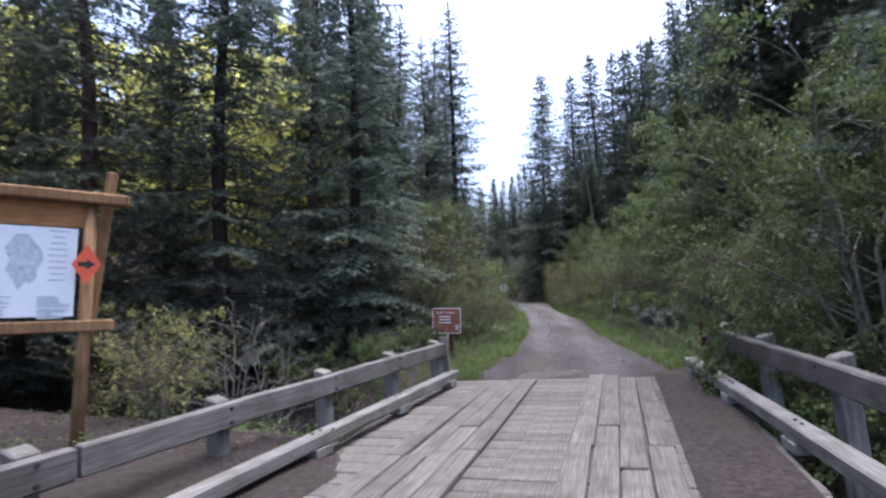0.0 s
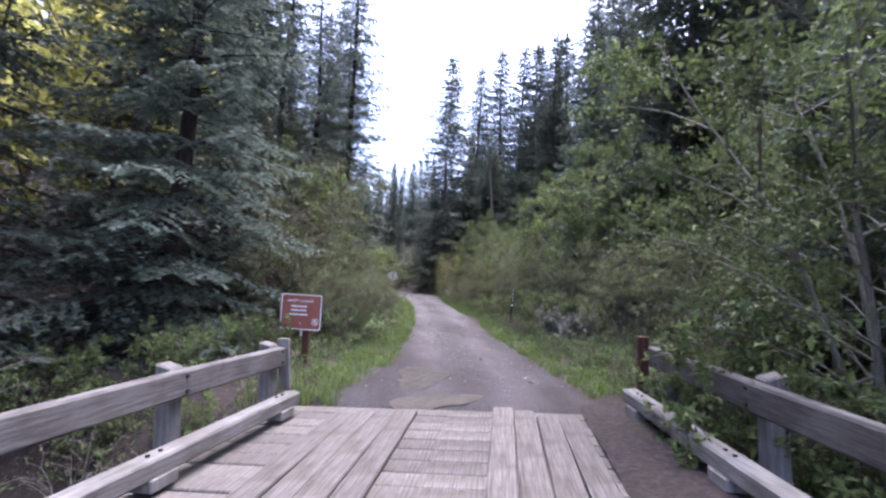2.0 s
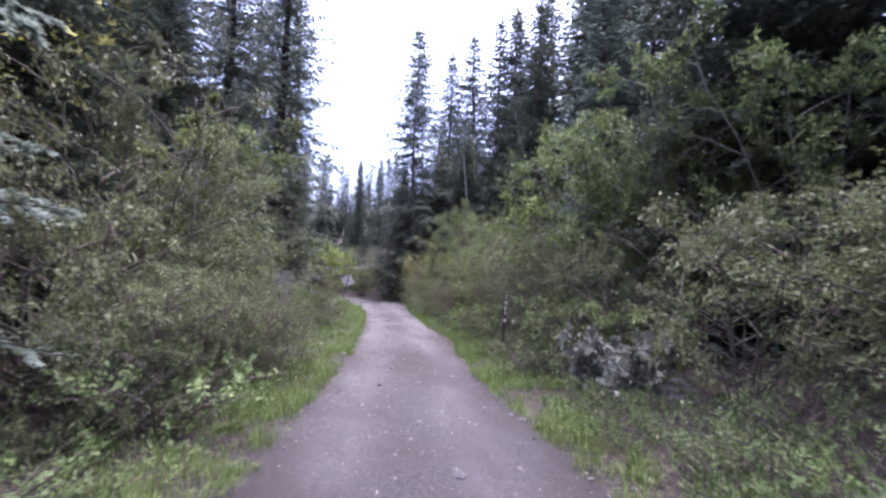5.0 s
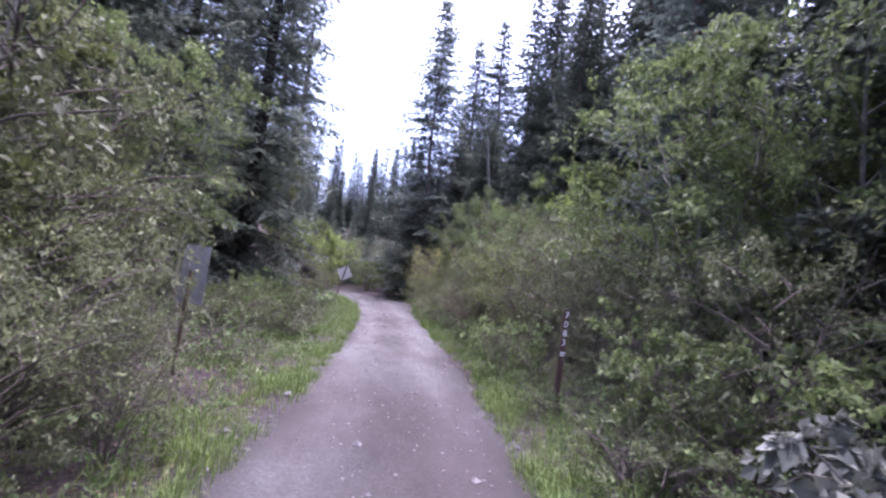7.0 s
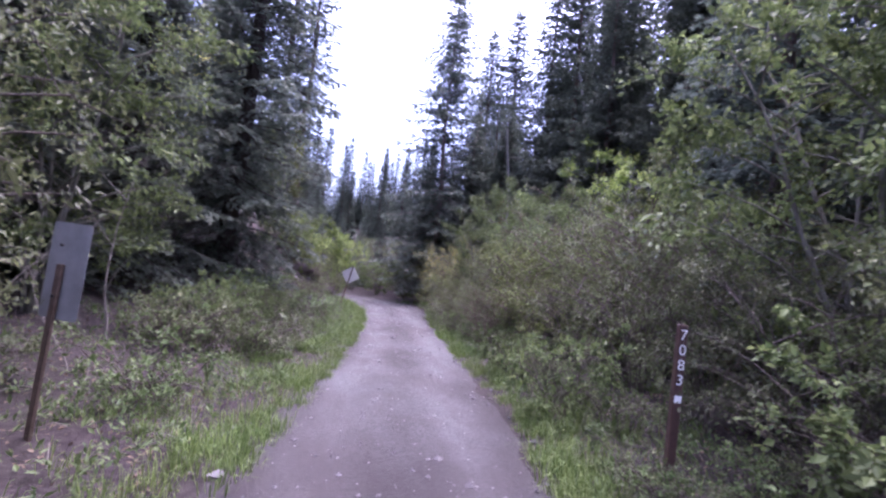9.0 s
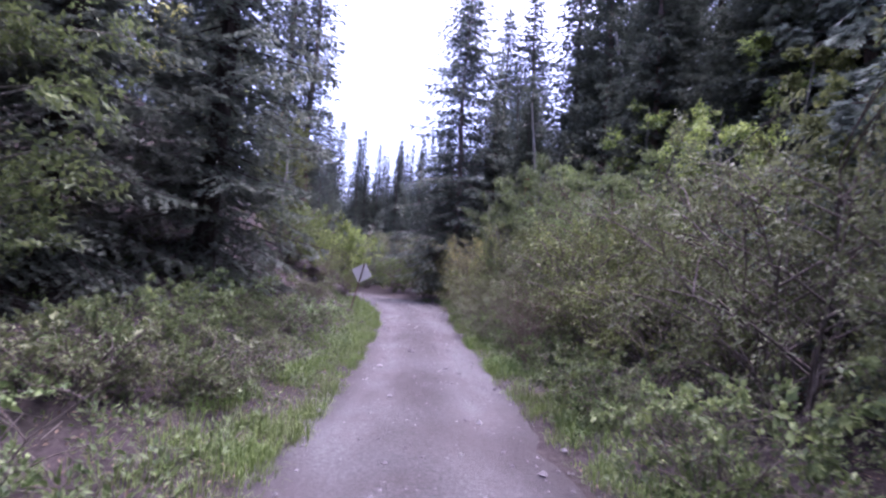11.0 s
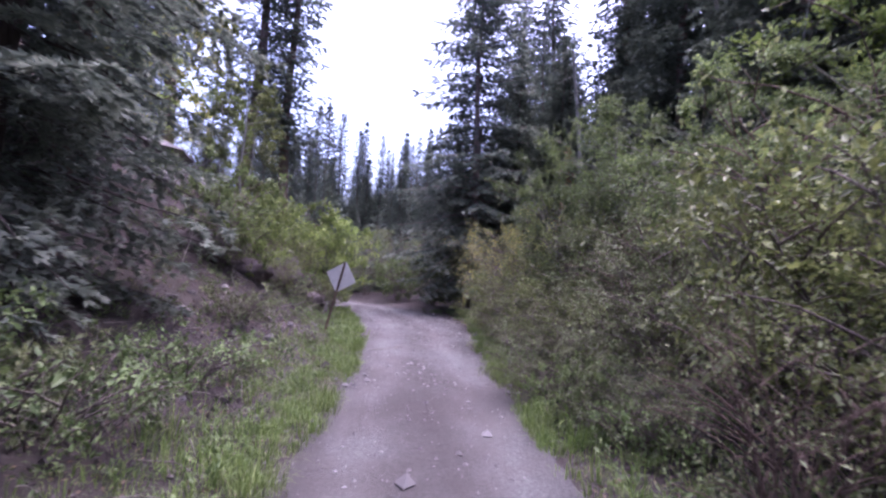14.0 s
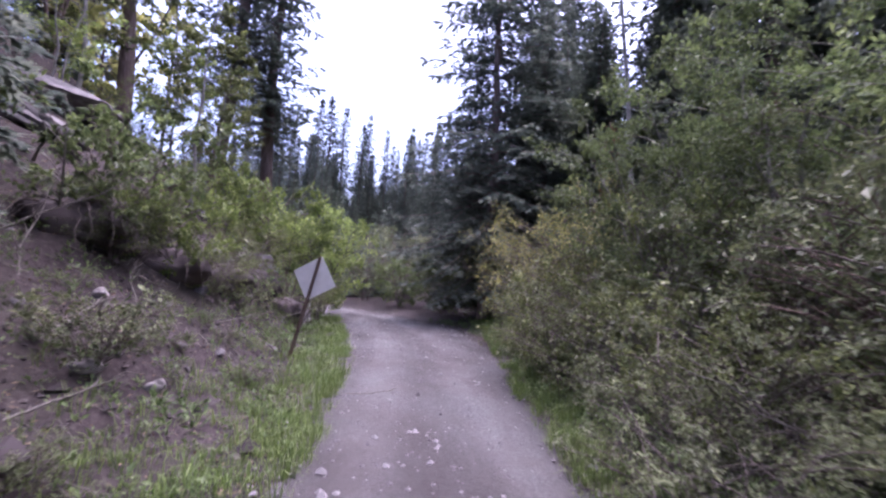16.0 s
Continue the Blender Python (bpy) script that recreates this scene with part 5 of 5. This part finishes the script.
shrub(ASPEN, 10.0, 25.5, 0.85, 10, "young bright green aspen", "young aspens", "aspen_tree", "tree")
shrub(ASPEN, 10.9, 22.5, 1.0, 110, "young bright green aspen", "young aspens", "aspen_tree", "tree")
shrub(ASPEN_BRIGHT, 13.6, 34.5, 1.5, 70, "tall light green aspen among the conifers", "young aspens", "aspen_tree", "tree")
shrub(ASPEN_BRIGHT, 14.6, 30.0, 1.4, 190, "tall light green aspen among the conifers", "young aspens", "aspen_tree", "tree")
shrub(ASPEN, 0.3, 19.2, 0.85, 210, "young bright green aspen beside the road", "young aspens", "aspen_tree", "tree")
shrub(ASPEN, -0.5, 43.5, 1.1, 160, "young aspen growing out of the bank", "young aspens", "aspen_tree", "tree")
OVERHANG = leafy_meshes(79, 5.0, 2.1, 4, 12, 7, 15, 0.085, LEAF_BRIGHT, TWIG_DARK, 0.46, 0.6, 0.010)
for x, y, k in ((2.5, 47.6, 1.0), (1.3, 48.6, 1.1), (1.5, 46.4, 0.85)):
    shrub(OVERHANG, x, y, k, rng.uniform(0, 360), "bright yellow-green bush hanging over the road bend", "bright bushes at the bend")
for x, y, k in ((0.4, 47.5, 1.5), (2.2, 51.0, 1.3), (-0.3, 45.4, 1.0)):
    shrub(BRIGHT, x, y, k, rng.uniform(0, 360), "bright yellow-green bush beside the road bend", "bright bushes at the bend")
for x, y, k in ((-2.4, 45.6, 1.2), (-3.6, 43.4, 1.3), (-1.2, 47.0, 1.1)):
    shrub(ASPEN, x, y, k, rng.uniform(0, 360), "young aspen with yellowish leaves above the bank", "young aspens", "aspen_tree", "tree")
for x, y, k in ((5.65, 8.4, 1.0), (5.35, 7.3, 1.0), (5.15, 8.6, 0.62), (4.95, 7.8, 0.5), (5.45, 9.2, 0.6)):
    shrub(SPILL, x, y, k, rng.uniform(0, 360), "leafy green shrub spilling over the bridge rail", "shrubs by the rail")
for x, y, k in ((8.6, 12.6, 1.2), (7.8, 14.9, 1.1), (9.6, 14.4, 1.4), (8.0, 18.3, 0.9), (7.9, 20.2, 0.8), (9.0, 21.6, 1.0), (11.0, 19.0, 1.3), (8.2, 3.6, 1.3), (6.9, 5.6, 0.9), (9.0, 8.2, 1.3), (10.8, 12.2, 1.4)):
    shrub(WILLOW[rng.integers(3)], x, y, k, rng.uniform(0, 360), "dense green shrub under the trees", "undergrowth right of the road")
# Right-hand hedge of willows, with brown half-bare shrubs along its middle stretch.
BROWNY = leafy_meshes(78, 3.0, 1.6, 20, 7, 6, 3.2, 0.050, LEAF_WILLOW, TWIG_BROWN, 0.12, 0.5, 0.006)
SILVER = leafy_meshes(80, 1.05, 0.75, 11, 5, 5, 8, 0.085, LEAF_SILVER, TWIG, 0.2, 0.75, 0.012, 0.9)
shrub(SILVER, 6.9, 16.3, 1.05, 30, "silver-grey plant with large drooping leaves on the verge", "", "silver_plant", "plant", tall=1.3)
BROAD = leafy_meshes(69, 2.0, 1.2, 7, 6, 6, 12, 0.070, LEAF_ALDER, TWIG_DARK, 0.1, 0.6, 0.008)
HEDGE = ((0.8, 0.40, 0.72, 0.10), (2.5, 0.75, 1.25, 0.05), (4.3, 1.15, 1.65, 0.25))
for y in np.arange(21.5, 44.5, 1.25):
    edge = float(np.interp(y, [20, 27, 33, 38, 42, 47], [5.65, 6.3, 6.75, 7.2, 7.8, 7.6]))
    for row, (dx, k0, k1, gap) in enumerate(HEDGE):
        if rng.random() < gap:
            continue
        pick = rng.random()
        brown = 26 < y < 37 and pick < (0.15, 0.65, 0.25)[row]
        if row == 0:
            me = BROAD if pick < 0.4 else YOUNG if pick < 0.5 else WILLOW[rng.integers(3)]
        else:
            me = (TURNING if y > 40 else YOUNG) if pick > 0.76 else WILLOW[rng.integers(3)]
        label, group = ("brown half-bare shrub among the willows", "bare shrubs along the road") if brown else ("grey-green shrub crowding the road edge", "willows along the road")
        shrub(BROWNY if brown else me, edge + dx + rng.normal(0, 0.35), y + rng.normal(0, 0.45), rng.uniform(k0, k1), rng.uniform(0, 360), label, group, tall=rng.uniform(0.75, 1.3))
for x, y, k in ((9.2, 50.5, 1.2), (7.6, 53.5, 1.2), (5.6, 56.5, 1.3), (3.5, 60.0, 1.4), (8.6, 57, 1.6), (11, 52, 1.5), (0.5, 62.0, 1.5), (6, 61, 1.7)):
    shrub(SPILL if rng.random() < 0.6 else WILLOW[rng.integers(3)], x, y, k * 1.1, rng.uniform(0, 360), "dark leafy shrub beyond the road bend", "willows at the bend")
for x, y, k in ((9.6, 37.5, 1.5), (10.2, 33.0, 1.5), (9.8, 29.5, 1.3), (10.4, 41.0, 1.4)):
    shrub(ALDER_B, x, y, 0.62 * k, rng.uniform(0, 360), "tall leafy shrub behind the willows", "tall shrubs right of the road")
for x, y, k, me in ((0.8, 37.7, 1.1, 2), (1.5, 38.3, 0.7, 3),  (1.1, 37.2, 0.45, 0), (1.9, 39.0, 0.45, 1), (1.7, 41.6, 0.7, 1), (-0.2, 41.4, 0.5, 0), (2.6, 43.4, 0.7, 1), (-2.3, 44.2, 0.9, 1)):
    shrub((WILLOW[1], YOUNG, SPILL, BRIGHT)[me], x, y, k, rng.uniform(0, 360), "small leafy bush rooted in the earth bank", "bushes on the bank")
for x, y, k in ((7.0, 17.9, 0.85), (7.7, 16.9, 0.8), (7.4, 19.0, 0.8)):
    shrub(BROAD, x, y, k, rng.uniform(0, 360), "broad-leaved bright green shrub at the road edge", "broad-leaved shrubs")
for x, y, k in ((5.9, 11.4, 0.7), (6.4, 12.3, 0.8), (5.8, 12.9, 0.6), (6.9, 11.6, 0.8), (6.3, 13.2, 0.7), (7.1, 13.6, 0.8), (5.7, 14.3, 0.5), (6.0, 15.1, 0.6), (6.5, 10.4, 0.7)):
    shrub(LOW[1], x, y, k, rng.uniform(0, 360), "lush green plants on the verge by the bridge end", "low bushes", tall=1.3)
for x, y, k in ((6.45, 15.7, 0.6), (6.4, 16.4, 0.5), (6.7, 17.0, 0.7), (6.9, 15.2, 0.6), (6.1, 13.6, 0.5), (6.4, 14.4, 0.6)):
    shrub(LOW[1], x, y, k, rng.uniform(0, 360), "low green plants beside the boulder", "low bushes")
# The light on these aspens is in the leaf colour.
for x, y, k in ((10.9, 28.2, 1.0), (-1.6, 44.6, 0.9), (-2.9, 41.6, 0.8)):
    shrub(ASPEN_BRIGHT, x, y, k, rng.uniform(0, 360), "yellow-green young aspen with sunlight painted into its leaves", "bright young aspens", "aspen_tree", "tree")
for x, y, k in ((8.8, 41.6, 1.35), (9.4, 43.2, 1.4), (9.9, 40.8, 1.45), (10.5, 39.4, 1.45), (8.5, 39.8, 1.0)):
    shrub(TURNING, x, y, k, rng.uniform(0, 360), "yellowing shrub standing out among the willows", "yellowing shrubs", tall=1.1)
for x, y, k in ((7.9, 37.4, 0.85), (8.2, 35.9, 0.9), (8.0, 33.6, 0.8), (8.6, 38.6, 0.9)):
    shrub(YOUNG, x, y, k, rng.uniform(0, 360), "fresh green shrub at the front of the willows", "fresh green shrubs")
for x, y, k in ((1.9, 26.6, 0.42), (1.4, 27.6, 0.5), (2.2, 28.4, 0.36), (1.2, 25.4, 0.5), (2.3, 25.4, 0.3), (1.8, 29.6, 0.4)):
    shrub(SPILL, x, y, k, rng.uniform(0, 360), "leafy dark green bush at the foot of the bank", "bushes below the spruces")
# Scattered plants on the earth bank.
for i in range(26):
    y = rng.uniform(31.5, 40.5)
    x = float(np.interp(y, [31, 35, 41], [3.6, 3.5, 3.0])) - abs(rng.normal(0, 1.3))
    shrub(LOW[rng.integers(2)], x, y, rng.uniform(0.2, 0.5), rng.uniform(0, 360), "small green plant rooted in the earth bank", "plants on the bank")
# Left side.
shrub(YOUNG, -0.1, 18.9, 1.1, 40, "fresh green shrub beside the road", "fresh green shrubs")
shrub(BROAD, 0.3, 16.9, 0.8, 140, "broad-leaved green shrub beside the road", "broad-leaved shrubs")
shrub(BROAD, 0.6, 15.9, 0.6, 240, "broad-leaved green shrub beside the road", "broad-leaved shrubs")
shrub(ALDER_B, -0.9, 25.2, 1.2, 80, "leafy alder in front of the dark spruces", "alders on the slope", "alder_tree", "tree")
for x, y, k in ((-0.5, 16.4, 1.1), (-0.8, 18.6, 1.6), (-0.2, 20.6, 1.3), (-1.4, 21.5, 1.4), (0.9, 15.2, 0.6), (1.95, 18.3, 0.45), (1.2, 16.7, 0.55), (0.9, 18.5, 0.8), (1.5, 17.4, 0.62), (0.9, 16.4, 0.7), (0.35, 19.7, 0.9), (1.35, 19.3, 0.5)):
    shrub(WILLOW[rng.integers(3)], x, y, k, rng.uniform(0, 360), "grey-green willow shrub beside the road", "willows left of the road", tall=1.2)
for x, y, k in ((-4.0, 7.9, 0.78), (-4.6, 8.8, 0.7)):
    shrub(TURNING, x, y, k, rng.uniform(0, 360), "yellowing shrub on the creek bank", "creek bank shrubs")
for x, y, k in ((-1.3, 11.6, 0.5), (-2.1, 10.7, 0.55), (-3.0, 11.2, 0.6), (-0.5, 12.7, 0.45), (-3.6, 10.2, 0.5), (-0.9, 10.6, 0.35)):
    shrub(SPILL, x, y, k, rng.uniform(0, 360), "low leafy bush on the creek bank behind the rail", "creek bank shrubs")
for x, y, k in ((-3.3, 8.9, 1.35), (-2.8, 9.5, 1.3), (-1.6, 9.6, 0.7)):
    shrub(DEAD, x, y, k, rng.uniform(0, 360), "bare grey dead shrub on the creek bank", "dead shrubs")
for i in range(50):
    y = rng.uniform(12.5, 33) if i < 45 else rng.uniform(34, 42)
    l = float(np.interp(y, [13, 20, 27, 33, 39, 46], [1.6, 2.9, 3.7, 4.2, 4.2, 3.4]))
    x = l - (0.7 if y < 28 else 1.3) - abs(rng.normal(0, 1.5))
    if 0.9 < x < 2.9 and 17.5 < y < 21.4:
        continue
    shrub(LOW[rng.integers(2)], x, y, rng.uniform(0.6, 1.3), rng.uniform(0, 360), "low green undergrowth bush on the bank", "low bushes")
for i in range(34):
    y = rng.uniform(12.5, 42)
    r_ = float(np.interp(y, [12, 19, 23, 27, 33, 37, 43], [5.0, 5.5, 6.2, 6.35, 6.8, 7.1, 8.1]))
    shrub(LOW[rng.integers(2)], r_ + 0.7 + abs(rng.normal(0, 0.8)), y, rng.uniform(0.5, 1.0), rng.uniform(0, 360), "low green undergrowth bush at the road edge", "low bushes")
# Hillside trees whose sunlit look comes from the leaf colour alone.
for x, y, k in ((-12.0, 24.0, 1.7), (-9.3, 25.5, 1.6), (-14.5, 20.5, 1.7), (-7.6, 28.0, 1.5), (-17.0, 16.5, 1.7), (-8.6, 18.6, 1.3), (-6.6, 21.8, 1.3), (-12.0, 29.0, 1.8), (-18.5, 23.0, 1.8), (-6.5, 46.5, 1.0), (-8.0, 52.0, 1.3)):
    shrub(SUNNY, x, y, k, rng.uniform(0, 360), "yellow-green tree on the hillside behind, sunlight painted into its leaf colour", "sunlit trees", "sun_coloured_tree", "tree")


# ---- grass and litter ----
def grass(tufts, seed, tall):
    """Tufts of bent blades along both road edges, thick in some places and missing in others."""
    q = np.random.default_rng(seed)
    n = tufts * 4
    side = q.random(n) < 0.5
    y = q.uniform(10.8, 50, n)
    lx = np.interp(y, [11, 13, 20.5, 27, 31, 35, 39, 43, 50], [0.9, 1.8, 3.1, 3.8, 4.1, 4.3, 4.25, 3.9, 2.9])
    rx = np.interp(y, [11, 12.8, 19, 21.4, 23, 26.9, 33, 36.7, 43, 46, 50], [4.9, 5.0, 5.5, 5.9, 6.2, 6.35, 6.8, 7.1, 8.0, 8.4, 8.6])
    out = np.abs(q.normal(0, 0.75, n)) - 0.12
    x = np.where(side, lx - out, rx + out)
    ok = fbm(x * 1.5, y * 1.1) + 0.5 * fbm(x * 4, y * 4) + q.normal(0, 0.25, n) > 0.0
    x, y = x[ok][:tufts], y[ok][:tufts]
    k = q.integers(7, 16, len(x))
    tall = tall * q.lognormal(0, 0.45, len(x))
    x, y, tall = np.repeat(x, k), np.repeat(y, k), np.repeat(tall, k)
    m = len(x)
    a = q.uniform(0, 2 * np.pi, m)
    lean = np.stack([np.cos(a), np.sin(a), np.zeros(m)], -1)
    r = 0.11 * q.random(m) ** 0.5
    px, py = x + r * np.cos(a), y + r * np.sin(a)
    p = np.stack([px, py, height(px, py) - 0.01], -1)
    ln = tall * q.uniform(0.45, 1.2, m)
    bend = q.uniform(0.3, 1.35, m)
    s = np.stack([-np.sin(a), np.cos(a), np.zeros(m)], -1) * (0.0022 + 0.0026 * q.random(m))[:, None]
    up = np.array([0, 0, 1.0])
    mid = p + up * (ln * 0.62)[:, None] + lean * (ln * 0.22 * bend)[:, None]
    tip = p + up * (ln * (1.0 - 0.45 * bend))[:, None] + lean * (ln * 0.75 * bend)[:, None]
    v = np.stack([p - s, p + s, mid + s * 0.8, mid - s * 0.8, tip], 1).reshape(-1, 3)
    f = np.array([(0, 1, 2), (0, 2, 3), (3, 2, 4)])
    return v, (np.arange(m)[:, None, None] * 5 + f[None]).reshape(-1, 3)


tagged(new("grass", mesh_of("grass", *grass(9000, 5, 0.15), GRASS)), "green and straw-coloured grass along the road edges", "grass", kind="stuff")


def litter(count, seed, size, lift=0.01):
    q = np.random.default_rng(seed)
    x, y = q.uniform(-7, 13, count), q.uniform(6, 50, count)
    off, half, _ = road_offset(x, y)
    ok = np.abs(off) > half + 0.1
    x, y = x[ok], y[ok]
    k = len(x)
    p = np.stack([x, y, height(x, y) + lift], -1)
    d = unit(np.stack([q.normal(0, 1, k), q.normal(0, 1, k), np.abs(q.normal(0, 0.35, k))], -1))
    return blades(p, d, unit(np.array([0, 0, 1.0]) + q.normal(0, 0.4, (k, 3))), size * q.uniform(0.6, 1.5, k), size * q.uniform(0.3, 0.7, k), 0.15)


tagged(new("leaf_litter", mesh_of("leaf_litter", *litter(75000, 6, 0.045), LITTER)), "brown dead leaves and needles on the ground", "leaf litter", kind="stuff")


def herbs(count, seed, tall):
    """Small plants: a whorl of leaves rising from one foot."""
    q = np.random.default_rng(seed)
    n = count * 3
    x, y = q.uniform(-5, 12, n), q.uniform(6, 50, n)
    off, half, _ = road_offset(x, y)
    out = np.abs(off) - half
    bank = (off < 0) & (y > 32)
    ok = (out > 0.25) & (q.random(n) < np.where(bank, 0.8, 1.0) * np.exp(-out / 3.5)) & (fbm(x * 1.3 + 3, y * 1.2) + q.normal(0, 0.3, n) > -0.15)
    x, y = x[ok][:count], y[ok][:count]
    k = 14
    h = np.repeat(tall * q.lognormal(0, 0.45, len(x)), k)
    x, y = np.repeat(x, k), np.repeat(y, k)
    m = len(x)
    a = q.uniform(0, 2 * np.pi, m)
    lean = q.uniform(0.1, 1.0, m)
    d = unit(np.stack([np.cos(a) * lean, np.sin(a) * lean, np.ones(m) * 0.8], -1))
    p = np.stack([x, y, height(x, y)], -1) + d * (h * q.uniform(0.1, 0.8, m))[:, None]
    ln = np.clip(h * 0.35, 0.03, 0.075) * q.uniform(0.6, 1.3, m)
    return blades(p, unit(d + [0, 0, -0.45]), unit(np.array([0, 0, 1.0]) + q.normal(0, 0.4, (m, 3))), ln, ln * 0.42, 0.15)


tagged(new("ground_herbs", mesh_of("ground_herbs", *herbs(11000, 8, 0.17), HERB)), "small green plants covering the forest floor", "plants", kind="stuff")
